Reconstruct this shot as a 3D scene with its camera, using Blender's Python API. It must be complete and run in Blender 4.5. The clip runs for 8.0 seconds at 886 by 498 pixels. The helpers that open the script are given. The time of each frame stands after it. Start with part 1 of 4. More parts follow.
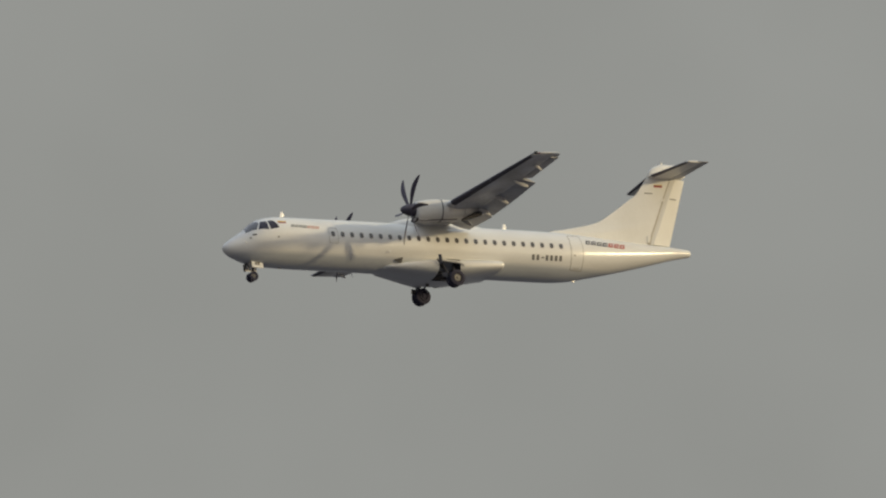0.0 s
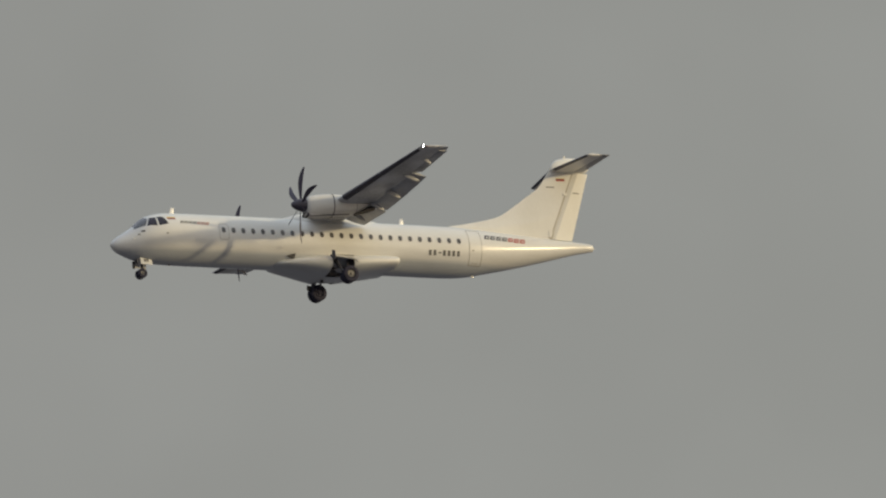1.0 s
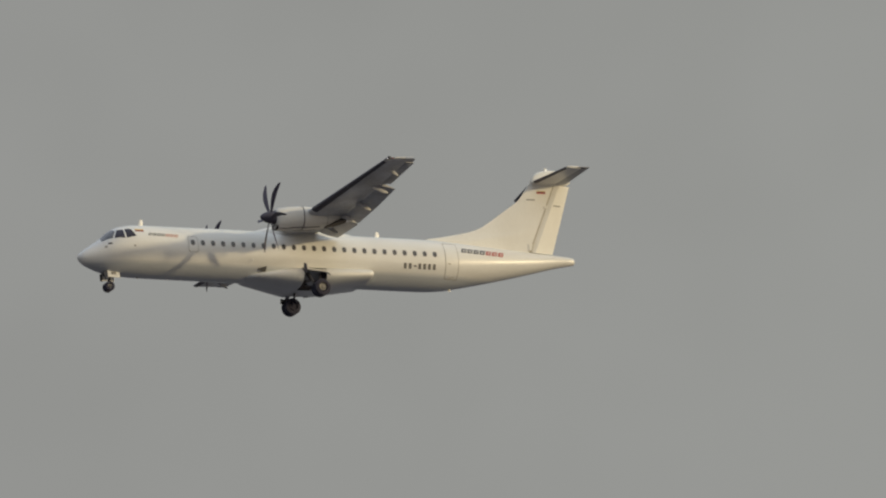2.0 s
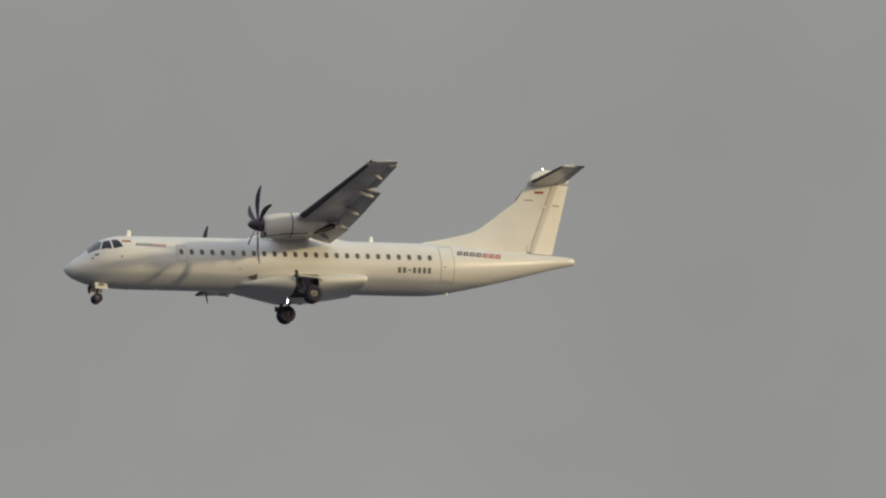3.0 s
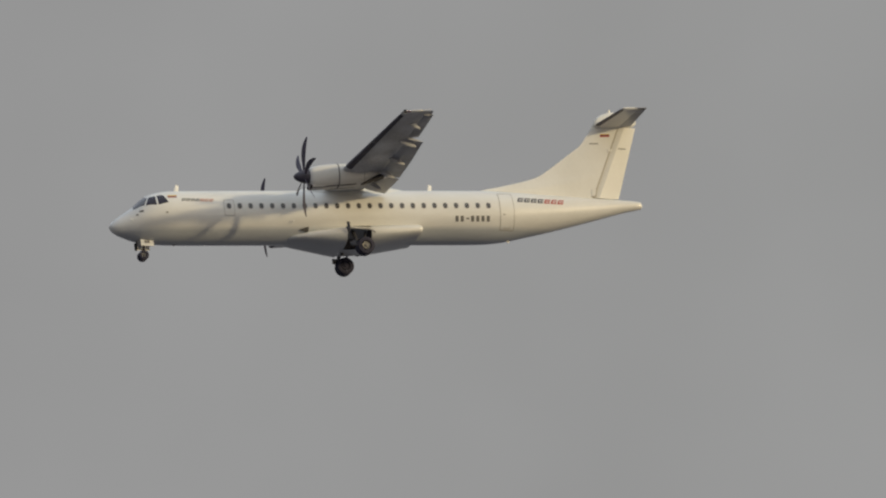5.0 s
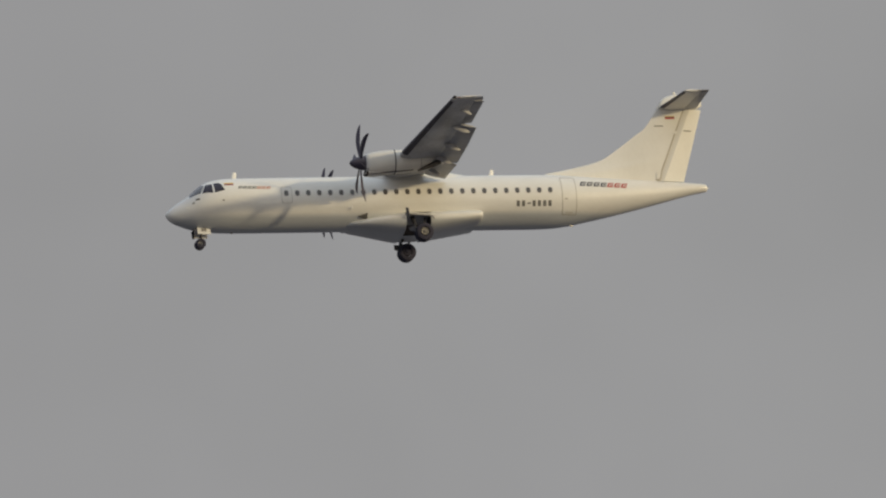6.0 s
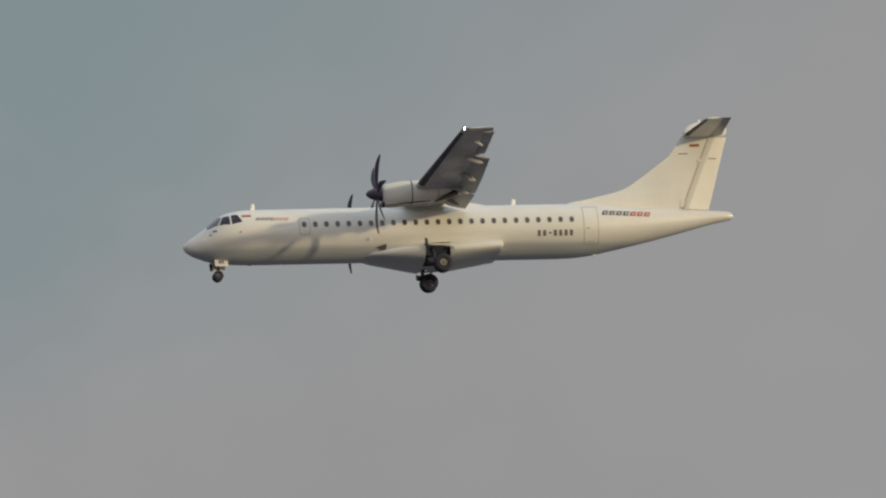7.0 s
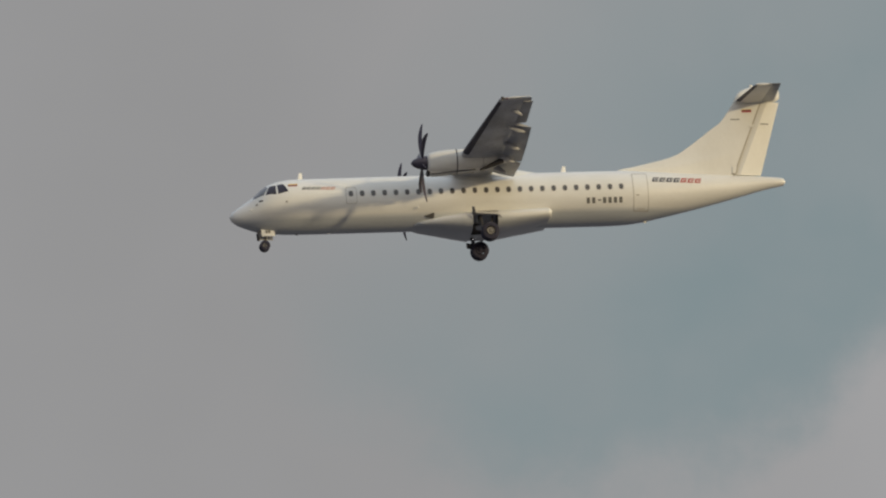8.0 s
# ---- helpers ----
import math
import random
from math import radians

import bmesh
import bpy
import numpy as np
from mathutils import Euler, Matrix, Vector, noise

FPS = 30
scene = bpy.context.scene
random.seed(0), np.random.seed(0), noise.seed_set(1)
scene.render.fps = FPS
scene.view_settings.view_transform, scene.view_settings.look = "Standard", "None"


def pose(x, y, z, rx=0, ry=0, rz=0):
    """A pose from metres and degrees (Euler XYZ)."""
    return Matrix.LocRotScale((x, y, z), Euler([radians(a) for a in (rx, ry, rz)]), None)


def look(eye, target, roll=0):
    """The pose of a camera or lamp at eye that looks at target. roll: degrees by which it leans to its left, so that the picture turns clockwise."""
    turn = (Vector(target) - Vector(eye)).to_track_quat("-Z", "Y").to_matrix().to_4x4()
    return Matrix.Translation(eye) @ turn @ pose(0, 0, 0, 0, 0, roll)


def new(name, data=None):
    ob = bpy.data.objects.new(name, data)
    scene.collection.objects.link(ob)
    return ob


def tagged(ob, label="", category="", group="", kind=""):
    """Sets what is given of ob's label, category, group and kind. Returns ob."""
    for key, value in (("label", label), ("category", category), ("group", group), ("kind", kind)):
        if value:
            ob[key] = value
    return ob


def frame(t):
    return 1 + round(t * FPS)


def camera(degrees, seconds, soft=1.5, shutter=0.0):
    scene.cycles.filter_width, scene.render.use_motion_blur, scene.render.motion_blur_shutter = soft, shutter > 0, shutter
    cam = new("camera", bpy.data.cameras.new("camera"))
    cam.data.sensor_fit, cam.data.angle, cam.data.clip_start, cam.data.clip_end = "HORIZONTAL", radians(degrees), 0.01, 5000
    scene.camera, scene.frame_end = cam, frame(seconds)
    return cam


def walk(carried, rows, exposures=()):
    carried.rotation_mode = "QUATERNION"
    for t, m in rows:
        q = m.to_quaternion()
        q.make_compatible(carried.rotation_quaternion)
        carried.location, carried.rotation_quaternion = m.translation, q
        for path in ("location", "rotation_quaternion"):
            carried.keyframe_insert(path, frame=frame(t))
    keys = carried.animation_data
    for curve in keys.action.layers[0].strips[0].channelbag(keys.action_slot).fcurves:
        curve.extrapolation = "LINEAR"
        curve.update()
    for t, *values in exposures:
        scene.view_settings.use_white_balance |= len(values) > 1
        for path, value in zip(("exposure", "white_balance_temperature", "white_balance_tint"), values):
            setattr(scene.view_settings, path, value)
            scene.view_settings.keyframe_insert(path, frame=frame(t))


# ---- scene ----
EYE = (0.0, 0.0, 1.7)
cam = camera(1.3808, 8.0, soft=2.2)
walk(cam, [
    (0.0, look(EYE, (621.83, 1534.59, 386.87), 0.029)),
    (0.1, look(EYE, (614.53, 1537.56, 386.76), 0.063)),
    (0.2, look(EYE, (607.85, 1540.09, 387.23), 0.096)),
    (0.3, look(EYE, (602.17, 1542.31, 387.27), 0.130)),
    (0.4, look(EYE, (597.41, 1544.33, 386.60), 0.164)),
    (0.5, look(EYE, (592.68, 1546.31, 385.98), 0.197)),
    (0.6, look(EYE, (588.09, 1548.16, 385.56), 0.170)),
    (0.7, look(EYE, (583.22, 1549.76, 386.53), 0.144)),
    (0.8, look(EYE, (578.35, 1551.39, 387.29), 0.117)),
    (1.0, look(EYE, (568.49, 1554.58, 389.13), 0.063)),
    (1.2, look(EYE, (559.82, 1557.33, 390.69), 0.113)),
    (1.3, look(EYE, (555.74, 1558.61, 391.43), 0.138)),
    (1.4, look(EYE, (550.95, 1560.13, 392.16), 0.162)),
    (1.5, look(EYE, (545.19, 1562.04, 392.61), 0.187)),
    (1.7, look(EYE, (530.43, 1567.31, 391.82), 0.460)),
    (2.8, look(EYE, (460.19, 1589.01, 393.21), -0.155)),
    (3.0, look(EYE, (447.31, 1592.63, 393.42), -0.266)),
    (3.1, look(EYE, (441.37, 1594.18, 393.84), -0.245)),
    (3.2, look(EYE, (435.53, 1595.75, 394.01), -0.224)),
    (3.3, look(EYE, (429.68, 1597.34, 393.97), -0.204)),
    (3.5, look(EYE, (417.57, 1600.67, 393.47), -0.162)),
    (3.6, look(EYE, (411.04, 1602.42, 393.25), -0.114)),
    (3.7, look(EYE, (404.50, 1604.08, 393.24), -0.066)),
    (3.8, look(EYE, (397.02, 1605.98, 393.12), -0.018)),
    (3.9, look(EYE, (388.69, 1608.02, 393.10), 0.030)),
    (4.0, look(EYE, (379.52, 1610.27, 392.83), 0.078)),
    (4.1, look(EYE, (370.86, 1612.34, 392.64), 0.009)),
    (4.2, look(EYE, (363.39, 1614.06, 392.52), -0.060)),
    (4.3, look(EYE, (357.06, 1615.58, 392.08), -0.130)),
    (4.4, look(EYE, (350.98, 1616.89, 392.20), -0.199)),
    (4.5, look(EYE, (345.43, 1618.01, 392.50), -0.268)),
    (4.7, look(EYE, (333.76, 1620.38, 392.82), -0.330)),
    (5.8, look(EYE, (257.08, 1634.71, 391.08), -0.608)),
    (6.0, look(EYE, (243.53, 1636.69, 391.48), -0.385)),
    (6.1, look(EYE, (237.02, 1637.58, 391.75), -0.326)),
    (6.2, look(EYE, (230.15, 1638.46, 392.20), -0.266)),
    (6.5, look(EYE, (208.85, 1641.14, 392.90), -0.088)),
    (6.6, look(EYE, (202.16, 1641.96, 393.00), -0.078)),
    (6.7, look(EYE, (195.03, 1642.83, 392.96), -0.069)),
    (7.0, look(EYE, (173.38, 1645.51, 391.86), -0.040)),
    (7.1, look(EYE, (167.07, 1646.19, 391.74), 0.033)),
    (7.2, look(EYE, (160.42, 1646.87, 391.70), 0.107)),
    (7.3, look(EYE, (153.45, 1647.64, 391.25), 0.180)),
    (7.4, look(EYE, (146.38, 1648.46, 390.48), 0.254)),
    (7.5, look(EYE, (138.67, 1649.23, 390.04), 0.327)),
    (7.7, look(EYE, (124.02, 1650.54, 389.44), 0.353)),
    (7.8, look(EYE, (116.48, 1651.14, 389.22), 0.365)),
    (8.0, look(EYE, (101.04, 1652.27, 388.74), 0.391)),
])

# ---- light: low hazy evening sun behind the aircraft's left shoulder, grey hazy sky ----
TO_SUN = Vector((0.758, -0.617, 0.216)).normalized()
SUN_EL = math.asin(TO_SUN.z)
SUN_AZ = math.atan2(TO_SUN.x, TO_SUN.y)


def make_sun():
    data = bpy.data.lights.new("sun", "SUN")
    data.energy, data.angle, data.color = 1.72, radians(2.5), (1.0, 0.80, 0.465)
    ob = new("sun", data)
    ob.matrix_world = look((0, 0, 900), Vector((0, 0, 900)) - TO_SUN * 100)


def make_world():
    w = bpy.data.worlds.new("hazy_sky")
    scene.world = w
    w.use_nodes = True
    nt = w.node_tree
    nt.nodes.clear()
    N, L = nt.nodes.new, nt.links.new

    def math_node(op, a, b=None, c=None):
        n = N("ShaderNodeMath")
        n.operation = op
        for i, v in enumerate((a, b, c)):
            if v is None:
                continue
            if isinstance(v, (int, float)):
                n.inputs[i].default_value = v
            else:
                L(v, n.inputs[i])
        return n.outputs[0]

    def ramp(fac, stops, mode="EASE"):
        n = N("ShaderNodeValToRGB")
        n.color_ramp.interpolation = mode
        els = n.color_ramp.elements
        while len(els) < len(stops):
            els.new(0.5)
        for e, (p, c) in zip(els, stops):
            e.position = p
            e.color = (c, c, c, 1) if isinstance(c, float) else (*c, 1)
        L(fac, n.inputs[0])
        return n.outputs[0]

    tc = N("ShaderNodeTexCoord")
    sep = N("ShaderNodeSeparateXYZ")
    L(tc.outputs["Generated"], sep.inputs[0])
    az = math_node("MULTIPLY", math_node("ARCTAN2", sep.outputs[0], sep.outputs[1]), 57.29578)
    el = math_node("MULTIPLY", math_node("ARCSINE", sep.outputs[2]), 57.29578)
    comb = N("ShaderNodeCombineXYZ")
    L(az, comb.inputs[0])
    L(el, comb.inputs[1])

    def noise_tex(scale, detail, rough=0.55):
        n = N("ShaderNodeTexNoise")
        n.inputs["Scale"].default_value = scale
        n.inputs["Detail"].default_value = detail
        n.inputs["Roughness"].default_value = rough
        L(comb.outputs[0], n.inputs["Vector"])
        return n.outputs[0]

    # top of the cloud bank over azimuth, in degrees (12.5 + 2 * ramp)
    turn = math_node("DIVIDE", math_node("SUBTRACT", az, 3.0), 4.0)
    top = ramp(turn, [(0.0, 0.30), (0.08, 0.20), (0.16, 0.12), (0.2275, 0.14), (0.265, 0.18), (0.30, 0.24), (0.3225, 0.25), (0.345, 0.325),
                      (0.4075, 0.325), (0.425, 0.27), (0.47, 0.25), (0.575, 0.25), (0.65, 0.28), (0.78, 0.36), (0.95, 0.6)], "LINEAR")
    edge = math_node("MULTIPLY_ADD", top, 2.0, 12.5)
    puff = math_node("MULTIPLY", math_node("SUBTRACT", noise_tex(6.5, 6.0, 0.6), 0.5), 0.22)
    above = math_node("SUBTRACT", math_node("SUBTRACT", el, edge), puff)
    gap = N("ShaderNodeMapRange")
    gap.interpolation_type = "SMOOTHSTEP"
    for i, v in ((1, -0.05), (2, 0.13), (3, 0.0), (4, 1.0)):
        gap.inputs[i].default_value = v
    # crisp round the hump, a soft veil further along
    soften = ramp(turn, [(0.0, 0.5), (0.2, 0.9), (0.3, 1.0), (0.44, 1.0), (0.56, 0.55), (0.72, 0.28)], "LINEAR")
    L(math_node("MULTIPLY", above, soften), gap.inputs[0])
    # no gaps outside this stretch of the sky but thin ones
    slant = math_node("SUBTRACT", turn, math_node("MULTIPLY", math_node("SUBTRACT", el, 13.1), 0.17))
    inside = ramp(slant, [(0.04, 0.0), (0.13, 0.5), (0.23, 1.0), (0.46, 1.0), (0.60, 0.80), (0.74, 0.42), (0.90, 0.0)], "LINEAR")
    veil = ramp(noise_tex(2.3, 4.0, 0.5), [(0.32, 0.72), (0.62, 1.0)])
    blue = math_node("MULTIPLY", math_node("MULTIPLY", gap.outputs[0], inside), veil)
    haze = ramp(noise_tex(1.1, 3.0), [(0.3, (0.305, 0.302, 0.300)), (0.7, (0.341, 0.338, 0.337))], "LINEAR")
    # slightly greenish haze where the pan begins
    side = ramp(math_node("DIVIDE", math_node("SUBTRACT", az, 8.0), 14.0), [(0.0, (1.0, 1.0, 1.02)), (0.9, (0.935, 0.955, 0.905))], "LINEAR")
    mul = N("ShaderNodeMix")
    mul.data_type, mul.blend_type = "RGBA", "MULTIPLY"
    mul.inputs[0].default_value = 1.0
    L(haze, mul.inputs[6])
    L(side, mul.inputs[7])
    bank = N("ShaderNodeMix")
    bank.data_type, bank.blend_type = "RGBA", "MULTIPLY"
    bank.inputs[0].default_value = 1.0
    L(mul.outputs[2], bank.inputs[6])
    L(ramp(turn, [(0.1, 1.0), (0.24, 1.07), (0.36, 1.14), (0.44, 1.06), (0.6, 1.0)]), bank.inputs[7])
    mix = N("ShaderNodeMix")
    mix.data_type = "RGBA"
    L(blue, mix.inputs[0])
    L(bank.outputs[2], mix.inputs[6])
    mix.inputs[7].default_value = (0.222, 0.280, 0.298, 1)
    # the haze thins upwards: the sky overhead is brighter and bluer
    up = ramp(math_node("DIVIDE", el, 90.0), [(0.0, (1.0, 1.0, 1.0)), (0.19, (1.0, 1.0, 1.0)), (0.45, (1.75, 1.9, 2.1)), (1.0, (2.2, 2.5, 2.9))], "LINEAR")
    lift = N("ShaderNodeMix")
    lift.data_type, lift.blend_type = "RGBA", "MULTIPLY"
    lift.inputs[0].default_value = 1.0
    L(mix.outputs[2], lift.inputs[6])
    L(up, lift.inputs[7])
    cloud = N("ShaderNodeBackground")
    cloud.inputs[1].default_value = 1.0
    L(lift.outputs[2], cloud.inputs[0])
    sky = N("ShaderNodeTexSky")
    sky.sky_type, sky.sun_disc = "NISHITA", False
    sky.sun_elevation, sky.sun_rotation = SUN_EL, SUN_AZ
    sky.air_density, sky.dust_density = 1.5, 4.0
    clear = N("ShaderNodeBackground")
    clear.inputs[1].default_value = 0.05
    L(sky.outputs[0], clear.inputs[0])
    both = N("ShaderNodeMixShader")
    both.inputs[0].default_value = 0.94
    L(clear.outputs[0], both.inputs[1])
    L(cloud.outputs[0], both.inputs[2])
    # the low haze glows warm on the sun's side, fading upwards and away from it
    dot = N("ShaderNodeVectorMath")
    dot.operation = "DOT_PRODUCT"
    L(tc.outputs["Generated"], dot.inputs[0])
    dot.inputs[1].default_value = TO_SUN
    near_sun = math_node("POWER", math_node("MAXIMUM", dot.outputs["Value"], 0.0), 3.0)
    low = math_node("EXPONENT", math_node("DIVIDE", math_node("MAXIMUM", el, 0.0), -14.0))
    glow = N("ShaderNodeBackground")
    glow.inputs[0].default_value = (1.0, 0.76, 0.46, 1)
    L(math_node("MULTIPLY", math_node("MULTIPLY", near_sun, low), 1.8), glow.inputs[1])
    total = N("ShaderNodeAddShader")
    L(both.outputs[0], total.inputs[0])
    L(glow.outputs[0], total.inputs[1])
    out = N("ShaderNodeOutputWorld")
    L(total.outputs[0], out.inputs[0])


make_sun()
make_world()


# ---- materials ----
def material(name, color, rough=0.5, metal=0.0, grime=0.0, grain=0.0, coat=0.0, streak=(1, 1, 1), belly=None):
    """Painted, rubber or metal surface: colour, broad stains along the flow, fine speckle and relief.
    belly: a (height z, tint) pair; the tint multiplies the colour below that height."""
    m = bpy.data.materials.new(name)
    m.use_nodes = True
    nt = m.node_tree
    b = nt.nodes["Principled BSDF"]
    b.inputs["Base Color"].default_value = (*color, 1)
    b.inputs["Roughness"].default_value = rough
    b.inputs["Metallic"].default_value = metal
    b.inputs["Coat Weight"].default_value = coat
    b.inputs["Coat Roughness"].default_value = 0.2
    N, L = nt.nodes.new, nt.links.new
    tc = N("ShaderNodeTexCoord")
    mp = N("ShaderNodeMapping")
    mp.inputs["Scale"].default_value = streak
    L(tc.outputs["Object"], mp.inputs[0])
    big = N("ShaderNodeTexNoise")
    big.inputs["Scale"].default_value, big.inputs["Detail"].default_value = 0.9, 5.0
    L(mp.outputs[0], big.inputs["Vector"])
    fine = N("ShaderNodeTexNoise")
    fine.inputs["Scale"].default_value, fine.inputs["Detail"].default_value = 9.0, 4.0
    L(mp.outputs[0], fine.inputs["Vector"])
    add = N("ShaderNodeMath")
    add.operation = "MULTIPLY_ADD"
    L(fine.outputs[0], add.inputs[0])
    add.inputs[1].default_value = 0.45
    L(big.outputs[0], add.inputs[2])
    mr = N("ShaderNodeMapRange")
    mr.inputs[1].default_value, mr.inputs[2].default_value = 0.45, 1.05
    mr.inputs[3].default_value, mr.inputs[4].default_value = 0.0, 1.0
    L(add.outputs[0], mr.inputs[0])
    mix = N("ShaderNodeMix")
    mix.data_type = "RGBA"
    L(mr.outputs[0], mix.inputs[0])
    mix.inputs[6].default_value = (*color, 1)
    mix.inputs[7].default_value = (*[c * (1 - grime) for c in (color[0], color[1] * (1 - 0.06 * grime), color[2] * (1 - 0.2 * grime))], 1)
    L(mix.outputs[2], b.inputs["Base Color"])
    # multiply by the tint below level, blended over 0.22 m
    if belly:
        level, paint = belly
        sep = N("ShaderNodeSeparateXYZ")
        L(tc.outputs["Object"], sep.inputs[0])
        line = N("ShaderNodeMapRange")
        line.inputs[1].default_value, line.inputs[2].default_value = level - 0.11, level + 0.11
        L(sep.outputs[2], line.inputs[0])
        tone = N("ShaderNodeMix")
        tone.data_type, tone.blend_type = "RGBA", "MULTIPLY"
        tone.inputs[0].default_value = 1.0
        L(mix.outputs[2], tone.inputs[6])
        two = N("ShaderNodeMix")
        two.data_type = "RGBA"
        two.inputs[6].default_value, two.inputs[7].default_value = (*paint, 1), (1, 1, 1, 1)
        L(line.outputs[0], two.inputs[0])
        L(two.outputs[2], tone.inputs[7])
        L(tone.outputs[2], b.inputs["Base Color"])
    rr = N("ShaderNodeMapRange")
    rr.inputs[3].default_value, rr.inputs[4].default_value = max(0.05, rough - 0.08), min(1, rough + 0.12)
    L(fine.outputs[0], rr.inputs[0])
    L(rr.outputs[0], b.inputs["Roughness"])
    if grain:
        bump = N("ShaderNodeBump")
        bump.inputs["Strength"].default_value, bump.inputs["Distance"].default_value = grain, 0.004
        L(fine.outputs[0], bump.inputs["Height"])
        L(bump.outputs[0], b.inputs["Normal"])
    return m


WHITE = material("white_paint", (0.785, 0.78, 0.75), 0.42, 0, 0.19, 0.15, 0.75, (0.5, 1.5, 1.5))
# body colour turns greyer below z -0.56
BODY_PAINT = material("white_greyer_below", (0.79, 0.785, 0.755), 0.42, 0, 0.12, 0.15, 0.75, (0.5, 1.5, 1.5), (-0.56, (0.68, 0.72, 0.78)))
# the fairing's underside shade is tinted into its colour below z -0.92
POD_SHADED = material("fairing_shaded_low", (0.79, 0.785, 0.755), 0.42, 0, 0.15, 0.15, 0.75, (0.5, 1.5, 1.5), (-0.92, (0.68, 0.71, 0.76)))
FIN_WHITE = material("fin_paint", (0.79, 0.78, 0.735), 0.6, 0, 0.09, 0.1, 0.0, (0.8, 1, 0.5))
WING_GREY = material("wing_grey_paint", (0.76, 0.765, 0.78), 0.45, 0, 0.58, 0.15, 0.1, (0.8, 0.7, 1))
FLAP_GREY = material("flap_grey_paint", (0.52, 0.53, 0.56), 0.45, 0, 0.45, 0.15, 0.1, (0.8, 1, 1))
HORN = material("horn_dark_grey", (0.16, 0.16, 0.18), 0.5, 0, 0.3, 0.1)
NACELLE = material("nacelle_paint", (0.72, 0.71, 0.68), 0.4, 0, 0.15, 0.1, 0.2, (0.7, 1.2, 1.2))
# boots, blades, spinner: base colours lifted and blued as by distance haze
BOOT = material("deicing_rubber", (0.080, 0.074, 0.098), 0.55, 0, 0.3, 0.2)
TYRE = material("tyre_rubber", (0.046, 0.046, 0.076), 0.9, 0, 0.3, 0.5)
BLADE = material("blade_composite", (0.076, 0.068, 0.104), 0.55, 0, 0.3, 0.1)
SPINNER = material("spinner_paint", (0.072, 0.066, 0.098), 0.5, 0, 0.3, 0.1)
HUB = material("wheel_alloy", (0.22, 0.215, 0.21), 0.5, 0.2, 0.25, 0.2)
STEEL = material("strut_steel", (0.13, 0.13, 0.145), 0.45, 0.5, 0.3, 0.2)
BAY = material("bay_dark_primer", (0.065, 0.06, 0.068), 0.7, 0, 0.3, 0.3)
SOOT = material("exhaust_metal", (0.060, 0.057, 0.060), 0.6, 0.5, 0.3, 0.3)
SEAM = material("panel_seam", (0.30, 0.29, 0.27), 0.7, 0, 0.2)
RUBBER = material("window_seal", (0.60, 0.59, 0.57), 0.6, 0, 0.2)
NAVY = material("navy_letter_paint", (0.035, 0.035, 0.055), 0.45, 0, 0.1)
RED = material("red_letter_paint", (0.42, 0.045, 0.03), 0.45, 0, 0.1)
FADED_RED = material("faded_red_letter_paint", (0.55, 0.26, 0.20), 0.5, 0, 0.15)
YELLOW = material("yellow_flag_paint", (0.66, 0.40, 0.06), 0.45, 0, 0.1)
BLUE = material("blue_flag_paint", (0.02, 0.03, 0.16), 0.45, 0, 0.1)
INK = material("dark_marking_paint", (0.10, 0.097, 0.093), 0.5, 0, 0.1)
REG = material("faded_black_letter_paint", (0.15, 0.147, 0.14), 0.5, 0, 0.1)
DOOR_SEAM = material("door_seam", (0.42, 0.405, 0.37), 0.7, 0, 0.15)
# tone of shade, for the strips that fill the rudder and horn gaps
HINGE = material("hinge_gap_shade", (0.47, 0.44, 0.38), 0.8, 0, 0.15)
ANTENNA = material("antenna_white", (0.88, 0.88, 0.86), 0.3, 0, 0.05, 0, 0.4)
LENS = material("lamp_lens", (0.85, 0.85, 0.82), 0.15, 0, 0.05, 0, 0.6)
LENS_RED = material("red_lamp_lens", (0.16, 0.03, 0.05), 0.15, 0, 0.05, 0, 0.6)
# unseen ground; its blue-grey tone is set for bounce light on the undersides
BOUNCE_PLAIN = material("bounce_plain", (0.108, 0.106, 0.122), 0.9, 0, 0.45, 0.6, 0, (0.02, 0.02, 0.02))
STROBE = material("lamp_glow", (0.9, 0.9, 0.88), 0.3)
STROBE.node_tree.nodes["Principled BSDF"].inputs["Emission Color"].default_value = (1.0, 0.97, 0.95, 1)
STROBE.node_tree.nodes["Principled BSDF"].inputs["Emission Strength"].default_value = 45.0


def glass(name, tint):
    m = material(name, tint, 0.12, 0, 0.1, 0, 0.5)
    m.node_tree.nodes["Principled BSDF"].inputs["IOR"].default_value = 1.5
    return m


# cabin and windscreen tints are raised to stand in for reflected sky
GLASS = glass("cabin_glass", (0.10, 0.095, 0.098))
WINDSCREEN = glass("windscreen_glass_sky_tint", (0.085, 0.088, 0.10))
COCKPIT = glass("cockpit_glass", (0.035, 0.032, 0.05))
COCKPIT.node_tree.nodes["Principled BSDF"].inputs["Coat Weight"].default_value = 0.0
COCKPIT.node_tree.nodes["Principled BSDF"].inputs["IOR"].default_value = 1.35

# ---- helpers for parts; x runs aft from the nose tip, y to the aircraft's right, z up ----
ORIGIN = Vector((12.0, 0.0, 0.0))


